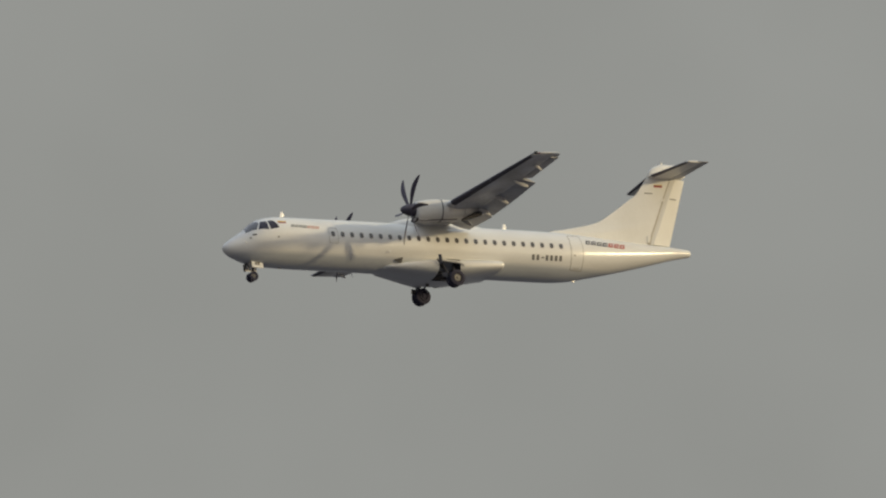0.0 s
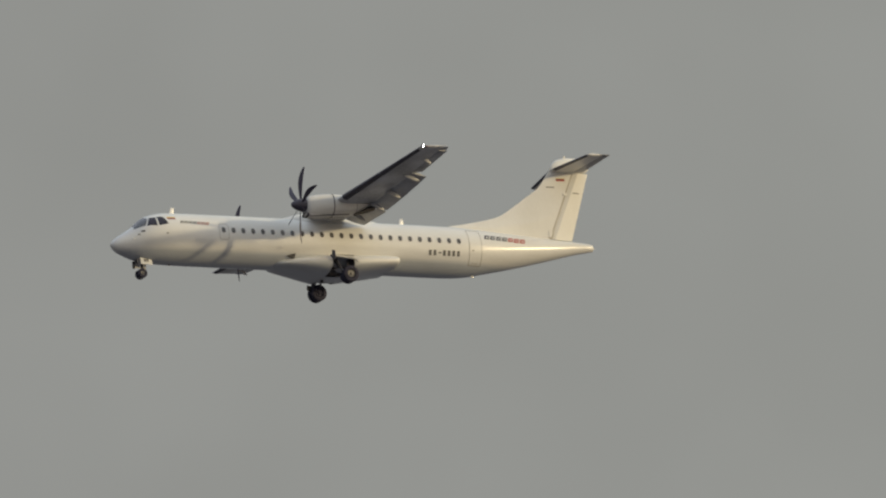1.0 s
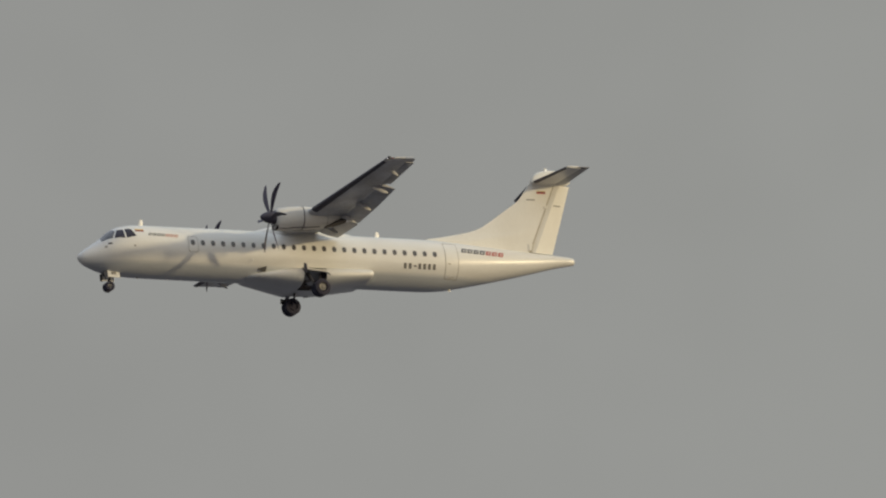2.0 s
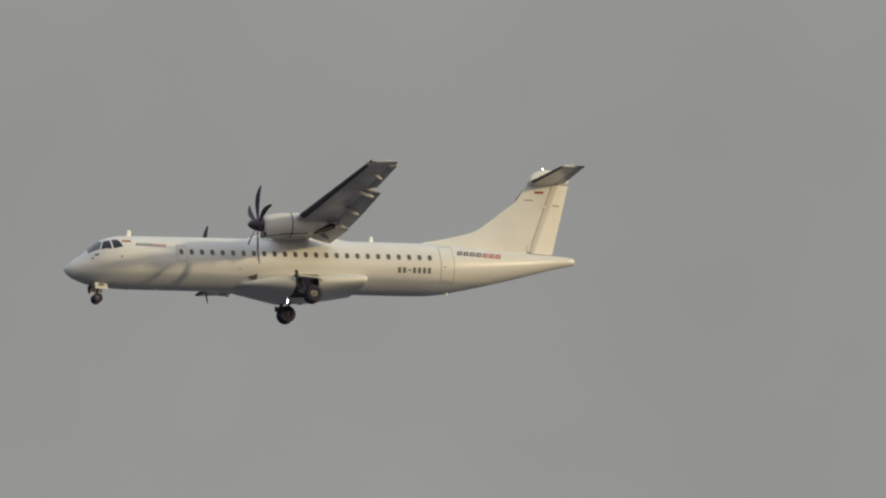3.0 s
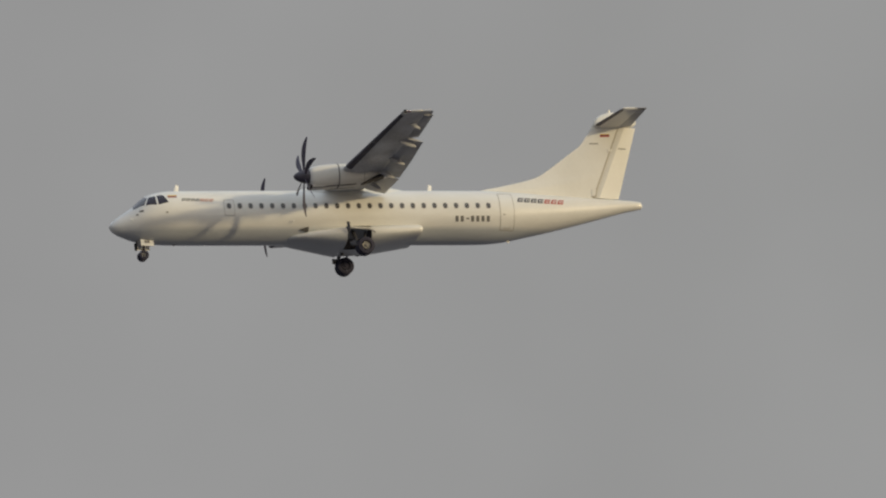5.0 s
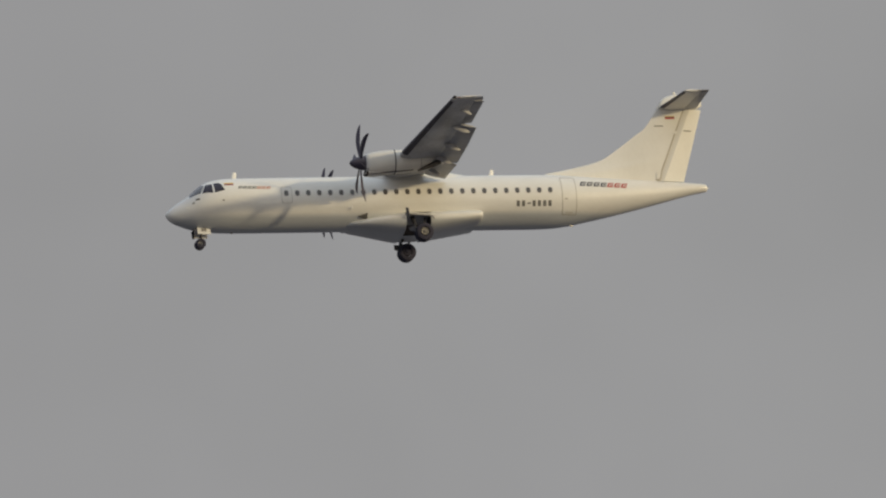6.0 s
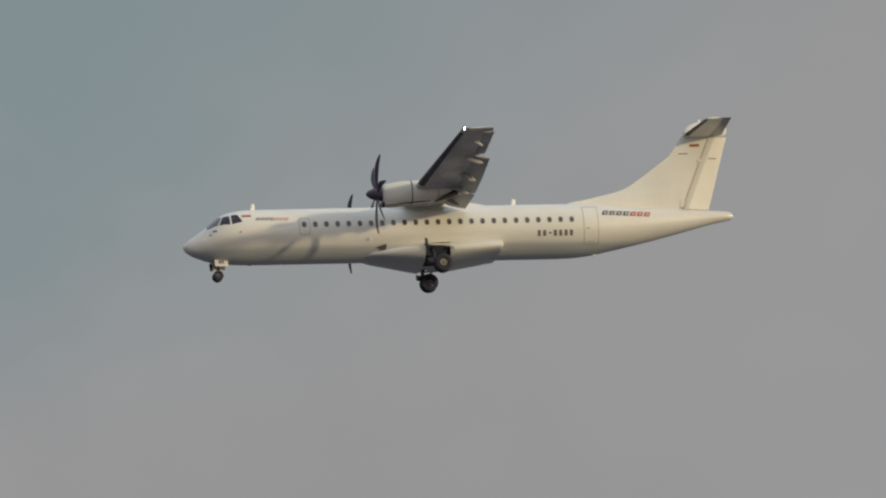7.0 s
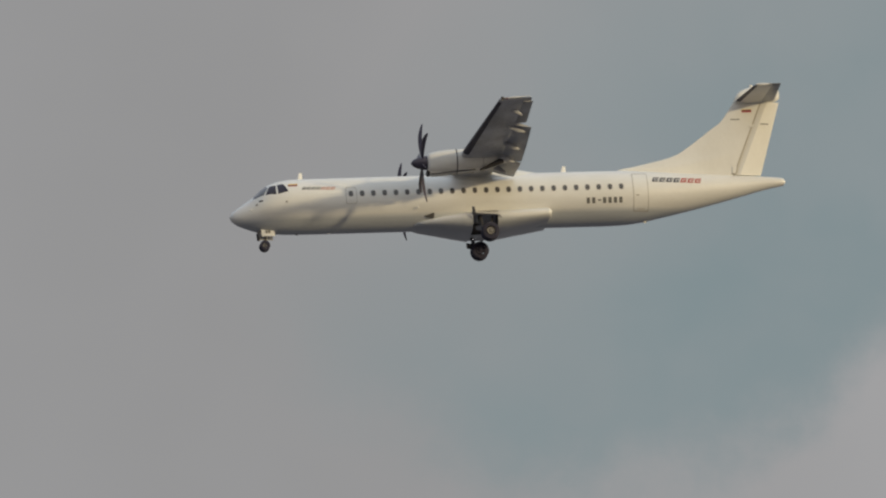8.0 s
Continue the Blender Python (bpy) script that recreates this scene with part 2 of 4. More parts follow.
def part(name, bm, mat, parent, label="", at=None, sharp=35):
    """One mesh object under a thing or part; at: its own pivot in the aircraft's space."""
    bmesh.ops.recalc_face_normals(bm, faces=bm.faces)
    for f in bm.faces:
        f.smooth = True
    pivot = Vector(at) if at is not None else ORIGIN
    bmesh.ops.translate(bm, verts=bm.verts, vec=-pivot)
    me = bpy.data.meshes.new(name)
    bm.to_mesh(me)
    bm.free()
    me.set_sharp_from_angle(angle=radians(sharp))
    me.materials.append(mat)
    ob = new(name, me)
    ob.parent = parent
    base = Vector(parent["pivot"]) if "pivot" in parent else ORIGIN
    ob.location = pivot - base
    ob["pivot"] = tuple(pivot)
    return tagged(ob, label)


def loft(bm, rings, cap=True, skip=None):
    vs = [[bm.verts.new(p) for p in ring] for ring in rings]
    n = len(vs[0])
    for i in range(len(vs) - 1):
        for j in range(n):
            if skip and skip(i, j):
                continue
            k = (j + 1) % n
            bm.faces.new((vs[i][j], vs[i][k], vs[i + 1][k], vs[i + 1][j]))
    if cap:
        bm.faces.new(vs[0])
        bm.faces.new(vs[-1])
    return bm


def lofted(rings, cap=True, skip=None):
    return loft(bmesh.new(), rings, cap, skip)


def tube(a, b, ra, rb=None, n=14, bm=None):
    """A round bar from a to b."""
    a, b = Vector(a), Vector(b)
    rb = ra if rb is None else rb
    q = (b - a).to_track_quat("Z", "Y").to_matrix()
    rings = []
    for p, r in ((a, ra), (b, rb)):
        rings.append([p + q @ Vector((r * math.cos(2 * math.pi * j / n), r * math.sin(2 * math.pi * j / n), 0)) for j in range(n)])
    return loft(bm or bmesh.new(), rings)


def rod(points, r, n=8):
    """A round bar that follows points running fore and aft."""
    return lofted([[p + Vector((0, r * math.cos(2 * math.pi * j / n), r * math.sin(2 * math.pi * j / n))) for j in range(n)] for p in points])


def plate(corners, thick, bevel=0.0):
    """A slab: a loop of corners, thickened along its normal."""
    bm = bmesh.new()
    cs = [Vector(c) for c in corners]
    nrm = (cs[1] - cs[0]).cross(cs[2] - cs[0]).normalized() * thick / 2
    loft(bm, [[c - nrm for c in cs], [c + nrm for c in cs]])
    if bevel:
        bmesh.ops.bevel(bm, geom=bm.edges[:], offset=bevel, segments=2, affect="EDGES")
    return bm


def interp(x, table):
    """Smooth (monotone Hermite) reading of a table of (x, value, ...) rows; gives the values."""
    xs = [r[0] for r in table]
    if x <= xs[0]:
        return table[0][1:]
    if x >= xs[-1]:
        return table[-1][1:]
    i = max(k for k in range(len(xs) - 1) if xs[k] <= x)
    h = xs[i + 1] - xs[i]
    u = (x - xs[i]) / h
    out = []
    for c in range(1, len(table[0])):
        def slope(k):
            if k == 0 or k == len(xs) - 1:
                a, b = (0, 1) if k == 0 else (k - 1, k)
                return (table[b][c] - table[a][c]) / (xs[b] - xs[a])
            d0 = (table[k][c] - table[k - 1][c]) / (xs[k] - xs[k - 1])
            d1 = (table[k + 1][c] - table[k][c]) / (xs[k + 1] - xs[k])
            return 0.0 if d0 * d1 <= 0 else 2 * d0 * d1 / (d0 + d1)
        p0, p1, m0, m1 = table[i][c], table[i + 1][c], slope(i) * h, slope(i + 1) * h
        out.append((2 * u**3 - 3 * u**2 + 1) * p0 + (u**3 - 2 * u**2 + u) * m0 + (-2 * u**3 + 3 * u**2) * p1 + (u**3 - u**2) * m1)
    return out


# fuselage: station, top, bottom, half width
BODY = [(0.0, -0.19, -0.25, 0.03), (0.06, -0.09, -0.36, 0.14), (0.15, 0.01, -0.47, 0.25), (0.4, 0.21, -0.64, 0.44), (0.8, 0.47, -0.80, 0.68),
        (1.2, 0.75, -0.93, 0.90), (1.6, 1.10, -1.01, 1.09), (2.0, 1.34, -1.06, 1.22), (2.5, 1.48, -1.10, 1.31), (3.0, 1.545, -1.12, 1.355),
        (4.0, 1.56, -1.13, 1.38), (8.0, 1.57, -1.13, 1.38), (18.0, 1.55, -1.13, 1.38), (19.0, 1.54, -1.11, 1.37), (20.0, 1.49, -1.01, 1.31),
        (21.0, 1.42, -0.81, 1.18), (22.0, 1.35, -0.60, 1.03), (23.5, 1.25, -0.25, 0.78), (25.0, 1.16, 0.13, 0.52), (26.2, 1.08, 0.44, 0.33),
        (26.9, 1.02, 0.58, 0.23), (27.12, 0.97, 0.63, 0.17), (27.17, 0.87, 0.73, 0.07)]


def skin(x, a, lift=0.0):
    """The point of the fuselage skin at station x and angle a from the top towards the left side, lifted off it."""
    top, bot, w = interp(x, BODY)
    zc, h = (top + bot) / 2, (top - bot) / 2
    n = Vector((0, -math.sin(a) / w, math.cos(a) / h)).normalized()
    return Vector((x, -w * math.sin(a), zc + h * math.cos(a))) + n * lift


def side(x, z, lift=0.0, s=1):
    """The point of the skin at station x and height z; s: 1 left, -1 right."""
    top, bot, w = interp(x, BODY)
    zc, h = (top + bot) / 2, (top - bot) / 2
    p = skin(x, math.acos(max(-1, min(1, (z - zc) / h))), lift)
    return Vector((p.x, p.y * s, p.z))


def fine(outline, step=0.09):
    """The loop with long edges cut into short ones (for loops in metres)."""
    out = []
    for p, q in zip(outline, outline[1:] + outline[:1]):
        k = max(1, int(math.hypot(q[0] - p[0], q[1] - p[1]) / step))
        out += [tuple(a + (b - a) * i / k for a, b in zip(p, q)) for i in range(k)]
    return out


def patch(outline, place, lift, rim=0.0, bm=None):
    """A sheet on a curved skin within a loop of (u, v); place(u, v, lift) gives its points. rim: thickness below it."""
    bm = bm or bmesh.new()
    cu = sum(p[0] for p in outline) / len(outline)
    cv = sum(p[1] for p in outline) / len(outline)
    loops = [[bm.verts.new(place(cu + (u - cu) * k, cv + (v - cv) * k, lift)) for u, v in outline] for k in (1.0, 0.9, 0.8, 0.7, 0.6, 0.5, 0.4, 0.3, 0.2, 0.1)]
    n = len(outline)
    for a, b in zip(loops, loops[1:]):
        for j in range(n):
            bm.faces.new((a[j], a[(j + 1) % n], b[(j + 1) % n], b[j]))
    mid = bm.verts.new(place(cu, cv, lift))
    for j in range(n):
        bm.faces.new((loops[-1][j], loops[-1][(j + 1) % n], mid))
    if rim:
        low = [bm.verts.new(place(u, v, lift - rim)) for u, v in outline]
        for j in range(n):
            bm.faces.new((low[j], low[(j + 1) % n], loops[0][(j + 1) % n], loops[0][j]))
    return bm


def band(outline, place, lift, width):
    """A thin raised line that follows a loop of (u, v) on a skin."""
    bm = bmesh.new()
    cu = sum(p[0] for p in outline) / len(outline)
    cv = sum(p[1] for p in outline) / len(outline)
    def shrink(p):
        return tuple(c + (a - c) * (1 - width / max(abs(a - c), 2 * width)) for a, c in zip(p, (cu, cv)))
    loops = [[bm.verts.new(place(*p, l)) for p in pts] for pts, l in
             ((outline, lift - 0.01), (outline, lift), ([shrink(p) for p in outline], lift), ([shrink(p) for p in outline], lift - 0.01))]
    n = len(outline)
    for a, b in zip(loops, loops[1:]):
        for j in range(n):
            bm.faces.new((a[j], a[(j + 1) % n], b[(j + 1) % n], b[j]))
    return bm


def rounded(x0, x1, z0, z1, r, n=4):
    """A loop of (x, z) round a rectangle with rounded corners."""
    pts = []
    for cx, cz, a0 in ((x1 - r, z1 - r, 0), (x0 + r, z1 - r, 90), (x0 + r, z0 + r, 180), (x1 - r, z0 + r, 270)):
        pts += [(cx + r * math.cos(radians(a0 + 90 * k / n)), cz + r * math.sin(radians(a0 + 90 * k / n))) for k in range(n + 1)]
    return pts


def dense(poly, k=6):
    """A polygon with k points on each edge."""
    return [tuple(a + (b - a) * i / k for a, b in zip(p, q)) for p, q in zip(poly, poly[1:] + poly[:1]) for i in range(k)]


def aerofoil(chord, thick, n=14, camber=0.03, cut=1.0):
    """A loop of (x, z) of a wing section from the trailing edge over the top; cut: ends at this share of the chord."""
    def half(u):
        return 5 * thick * (0.2969 * math.sqrt(u) - 0.126 * u - 0.3516 * u**2 + 0.2843 * u**3 - 0.1036 * u**4) + 0.0012
    us = [cut * (0.5 - 0.5 * math.cos(math.pi * i / n)) for i in range(n + 1)]
    def bow(u):
        return 4 * camber * u * (1 - u)
    top = [(u * chord, (bow(u) + half(u)) * chord) for u in reversed(us)]
    low = [(u * chord, (bow(u) - half(u)) * chord) for u in us[1:]]
    return top + low


# ---- setting ----
def make_ground():
    bm = bmesh.new()
    n, r = 48, 60000.0
    mid = [bm.verts.new((400 * math.cos(2 * math.pi * j / n), 400 * math.sin(2 * math.pi * j / n), 0)) for j in range(n)]
    out = [bm.verts.new((r * math.cos(2 * math.pi * j / n), r * math.sin(2 * math.pi * j / n), 0)) for j in range(n)]
    bm.faces.new(mid)
    for j in range(n):
        bm.faces.new((mid[j], out[j], out[(j + 1) % n], mid[(j + 1) % n]))
    me = bpy.data.meshes.new("ground")
    bm.to_mesh(me)
    bm.free()
    me.materials.append(BOUNCE_PLAIN)
    tagged(new("ground", me), "flat blue-grey plain reaching to the horizon, out of view", "ground", kind="structure")


make_ground()

# ---- the aircraft ----
plane = tagged(new("airplane"), "white twin-propeller high-wing airliner flying with its landing gear down", "airplane")
plane["pivot"] = tuple(ORIGIN)


def make_fuselage():
    xs = sorted({0.0, 0.02, 0.06, 0.1, 0.15, 0.22, 0.3, *[0.4 + 0.1 * i for i in range(27)], *[3.0 + 0.5 * i for i in range(33)],
                 *[19 + 0.25 * i for i in range(32)], 26.9, 27.0, 27.08, 27.12, 27.15, 27.17})
    n = 72
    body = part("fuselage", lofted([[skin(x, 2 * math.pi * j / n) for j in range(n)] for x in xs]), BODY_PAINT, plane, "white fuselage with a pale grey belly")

    # cabin windows, 25 a side
    for s in (1, -1):
        def place(x, z, lift, s=s):
            return side(x, z, lift, s)
        for i in range(25):
            x = 5.80 + i * 13.19 / 24
            ring = rounded(x - 0.105, x + 0.105, 0.355, 0.645, 0.09)
            pane = part("cabin_window", patch(ring, place, 0.004), GLASS, plane, "dark oval cabin window")
            part("window_seal", band(rounded(x - 0.13, x + 0.13, 0.33, 0.67, 0.11), place, 0.008, 0.026), RUBBER, pane)
        # flight deck panes
        def wrap(x, a, lift, s=s):
            p = skin(x, radians(a), lift)
            return Vector((p.x, p.y * s, p.z))
        part("windscreen", patch(dense([(1.13, 41), (1.62, 57), (1.84, 36), (1.76, 5), (1.22, 5)]), wrap, 0.008, 0.02), WINDSCREEN, plane, "dark windscreen pane")
        part("side_window", patch(dense([(1.69, 60), (2.20, 69), (2.22, 40), (1.92, 35)]), wrap, 0.008, 0.02), COCKPIT, plane, "dark cockpit side pane")
        part("side_window", patch(dense([(2.29, 69.5), (2.79, 66.5), (2.62, 44), (2.54, 40.5), (2.29, 40)]), wrap, 0.008, 0.02), COCKPIT, plane, "dark cockpit side pane")
        # doors
        aft = part("passenger_door", patch(fine(rounded(19.58, 20.30, -0.66, 1.20, 0.05)), place, 0.006, 0.01), BODY_PAINT, plane)
        part("door_seam", band(fine(rounded(19.565, 20.315, -0.675, 1.215, 0.06)), place, 0.012, 0.03), DOOR_SEAM, aft)
        part("door_step", patch(fine(rounded(19.74, 20.14, -0.62, -0.54, 0.03)), place, 0.012, 0.01), RUBBER, aft)
        part("handle", patch(rounded(19.70, 19.86, 0.02, 0.08, 0.02), place, 0.014, 0.01), DOOR_SEAM, aft)
        fwd = part("emergency_exit", patch(fine(rounded(5.56, 6.08, 0.0, 0.84, 0.1)), place, 0.003, 0.01), WHITE, plane)
        part("door_seam", band(fine(rounded(5.55, 6.09, -0.01, 0.85, 0.1)), place, 0.008, 0.022), DOOR_SEAM, fwd)
        # probes and vents on the nose
        for x, z, w in ((1.46, 0.34, 0.20), (1.25, 0.17, 0.12), (2.66, 0.20, 0.11)):
            part("static_vent", patch(rounded(x - w / 2, x + w / 2, z - 0.05, z + 0.04, 0.035), place, 0.008, 0.01), INK if w > 0.15 else SEAM, plane, "small dark vent plate")
    return body


def make_markings():
    for s in (1, -1):
        def place(x, z, lift, s=s):
            return side(x, z, lift, s)
        # airline title: seven slanted blocks, four navy and three red; the same in small behind the flight deck
        for x0, x1, z0, z1 in ((20.52, 22.98, 0.73, 0.97), (3.44, 5.06, 0.79, 0.935)):
            w = (x1 - x0) / 7
            for i in range(7):
                a = x0 + i * w
                zs = -0.03 * i * w
                mat = (NAVY if i < 4 else RED) if x0 > 10 else (REG if i < 4 else FADED_RED)
                for u0, u1, v0, v1 in ((0.03, 0.84, 0.76, 1.0), (0.0, 0.84, 0.0, 0.24), (0.0, 0.25, 0.24, 0.76), (0.38, 0.84, 0.38, 0.60)):
                    q = [(a + w * (u0 + 0.26 * v0), z0 + zs + (z1 - z0) * v0), (a + w * (u1 + 0.26 * v0), z0 + zs + (z1 - z0) * v0),
                         (a + w * (u1 + 0.26 * v1), z0 + zs + (z1 - z0) * v1), (a + w * (u0 + 0.26 * v1), z0 + zs + (z1 - z0) * v1)]
                    part("title_block", patch(dense(q, 2), place, 0.006, 0.004), mat, plane)
        # registration: plain bars
        for i in range(7):
            if i == 2:
                q = rounded(17.25 + 0.265 * i + 0.03, 17.25 + 0.265 * i + 0.2, -0.19, -0.12, 0.01, 1)
            else:
                q = rounded(17.27 + 0.265 * i, 17.27 + 0.265 * i + 0.16, -0.295, -0.02, 0.02, 1)
            part("registration_bar", patch(q, place, 0.006, 0.004), REG, plane)
        # flag behind the flight deck
        for z0, z1, mat in ((1.065, 1.14, YELLOW), (1.03, 1.065, BLUE), (0.995, 1.03, RED)):
            part("flag_stripe", patch(dense([(2.80, z0), (3.26, z0), (3.26, z1), (2.80, z1)], 3), place, 0.006, 0.004), mat, plane)


def wing_at(y):
    """Leading edge x, chord, height of the section and thickness at the span station y (from the middle)."""
    u = max(0.0, (y - 4.9) / (13.5 - 4.9))
    return 10.83 + 0.80 * u, 2.57 - 1.0 * u, 1.53 + 0.60 * u, 0.18 - 0.05 * u


def wing_section(y, s, cut=1.0, grow=0.0):
    le, c, z, t = wing_at(y)
    pts = aerofoil(c, t, 14, 0.02, cut)
    return [Vector((le + x - grow, -s * y, z + h + (grow if h > 0 else -grow))) for x, h in pts]


def make_wing(s):
    rings = [wing_section(y, s, 0.775) for y in (0.0 if s > 0 else 0.02, 1.4, 3.0, 4.9, 6.5, 8.0, 9.55)]
    rings += [wing_section(y, s, 0.999) for y in (9.56, 10.5, 11.5, 12.5, 12.9)]
    le, c, z, t = wing_at(13.28)
    # the underside sweeps up to a thin tip edge
    rim = z + 0.075
    tip = [Vector((p.x, p.y, rim + (p.z - rim) * 0.5)) for p in wing_section(13.28, s)]
    rings.append(tip)
    for k, dy in ((0.85, 0.07), (0.55, 0.13), (0.25, 0.17), (0.08, 0.19)):
        rings.append([Vector((le + 0.04 + (p.x - le) * (0.94 + 0.03 * k), -s * (13.28 + dy), rim + (p.z - rim) * k)) for p in tip])
    wing = part("wing", lofted(rings), WING_GREY, plane, "long tapered wing with a pale grey underside")

    # black rubber boots along the leading edge, outboard of the engine
    n = 8
    def nose_ring(y):
        le, c, z, t = wing_at(y)
        pts = aerofoil(c, t, 14, 0.02, 1.0)
        return [Vector((le + x - 0.006, -s * y, z + h * 1.02)) for x, h in pts[11:18]]
    for y0, y1 in ((5.1, 9.0), (9.02, 13.1), (1.9, 3.4)):
        bm = bmesh.new()
        cols = [[bm.verts.new(p) for p in nose_ring(y0 + (y1 - y0) * i / n)] for i in range(n + 1)]
        for a, b in zip(cols, cols[1:]):
            for j in range(len(a) - 1):
                bm.faces.new((a[j], a[j + 1], b[j + 1], b[j]))
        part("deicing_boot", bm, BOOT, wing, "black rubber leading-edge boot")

    # flaps, lowered
    for y0, y1 in ((1.15, 4.02), (4.07, 9.56)):
        rings = []
        for y in (y0, (y0 + y1) / 2, y1):
            le, c, z, t = wing_at(y)
            ch = 0.43 * c
            a = radians(18 if y0 < 3 else 14.5)
            sec = aerofoil(ch, 0.13, 8, 0.01)
            rings.append([Vector((le + 0.745 * c + x * math.cos(a) + h * math.sin(a), -s * y, z - 0.03 - x * math.sin(a) + h * math.cos(a))) for x, h in sec])
        part("flap", lofted(rings), FLAP_GREY, wing, "lowered grey flap")
    # white strips added for the bright line of light in the slot ahead of the flap
    for y0, y1 in ((5.0, 6.1), (7.2, 8.9)):
        rings = []
        for y in (y0, (y0 + y1) / 2, y1):
            le, c, z, t = wing_at(y)
            rings.append([Vector((le + 0.735 * c + x, -s * y, z - 0.075 + h)) for x, h in ((0.0, 0.0), (0.09, -0.02), (0.10, -0.008), (0.01, 0.02))])
        part("slot_light_strip", lofted(rings), WHITE, wing, "white strip standing in for light in the flap slot")
    # aileron
    rings = []
    for y in (9.64, 11.4, 13.05):
        le, c, z, t = wing_at(y)
        sec = aerofoil(c * 0.30, 0.10, 8, 0.0)
        rings.append([Vector((le + 0.745 * c + x, -s * y, z - 0.02 + h * 1.1)) for x, h in sec])
    part("aileron", lofted(rings), FLAP_GREY, wing)
    # fairings of the flap tracks and of the aileron hinge
    for y, size, ahead, up in ((2.5, 0.8, 0.0, 0.0), (4.65, 0.95, 0.0, 0.02), (6.75, 0.98, 0.05, 0.02), (9.25, 1.1, 0.22, 0.07), (11.8, 0.75, 0.40, 0.13)):
        le, c, z, t = wing_at(y)
        rings = []
        for k in range(9):
            u = k / 8
            r = 0.012 + 0.112 * size * math.sin(math.pi * min(1, u * 0.97 + 0.02)) ** 0.7
            x = le + c * 0.70 - ahead + u * 0.80 * size
            zz = z + up - (0.19 if y < 7 else 0.15) - 0.14 * u - (0.22 * max(0, u - 0.35))
            rings.append([Vector((x, -s * y - r * 0.6 * math.cos(2 * math.pi * j / 12), zz + r * 1.3 * math.sin(2 * math.pi * j / 12))) for j in range(12)])
        part("flap_track_fairing", lofted(rings), FLAP_GREY, wing, "grey teardrop fairing")
    # tip lamps and static wicks
    le, c, z, t = wing_at(13.2)
    rings = [[Vector((le + 0.02 + 0.30 * u, -s * 13.24, z + 0.02)) + Vector((0, -s * 0.10 * r * math.cos(a), 0.055 * r * math.sin(a))) for a in [2 * math.pi * j / 10 for j in range(10)]]
             for u, r in ((0.0, 0.1), (0.12, 0.6), (0.35, 0.95), (0.7, 0.9), (1.0, 0.4))]
    part("tip_lamp", lofted(rings), LENS, wing, "clear wing-tip lamp cover")
    part("tip_lamp_bulb", tube((le + 0.30, -s * 13.40, z + 0.06), (le + 0.44, -s * 13.41, z + 0.06), 0.045, 0.04, 10), LENS_RED if s > 0 else INK, wing, "small dark tip beacon")
    part("tip_strip", plate([(le + 0.50, -s * 13.40, z + 0.075), (le + 1.05, -s * 13.40, z + 0.085), (le + 1.05, -s * 13.46, z + 0.10), (le + 0.50, -s * 13.46, z + 0.09)], 0.03, 0.008), WHITE, wing, "white strip along the tip")
    for y in (10.4, 11.2, 12.0, 12.9):
        le, c, z, t = wing_at(y)
        part("static_wick", tube((le + c - 0.01, -s * y, z), (le + c + 0.13, -s * y, z + 0.01), 0.008, 0.004, 6), INK, wing)
    part("tip_rod", tube((12.2, -s * 13.45, 2.2), (13.1, -s * 13.4, 2.27), 0.02, 0.012, 8), WING_GREY, wing)


def make_wing_fairing():
    rows = [(9.2, 1.50, 0.45), (9.8, 1.62, 0.70), (10.6, 1.84, 0.92), (11.5, 1.90, 0.98), (13.0, 1.86, 0.98), (14.0, 1.74, 0.94), (14.7, 1.62, 0.80), (15.5, 1.50, 0.45)]
    rings = []
    for i in range(26):
        x = 9.2 + 6.3 * i / 25
        top, w = interp(x, rows)
        zc = 0.75
        rings.append([Vector((x, -w * math.copysign(abs(math.sin(a)) ** 0.8, math.sin(a)), zc + (top - zc) * math.copysign(abs(math.cos(a)) ** 0.85, math.cos(a)))) for a in [2 * math.pi * j / 40 for j in range(40)]])
    part("wing_root_fairing", lofted(rings), WHITE, plane)


HUB_X, HUB_Y, HUB_Z = 8.98, 4.05, 1.28


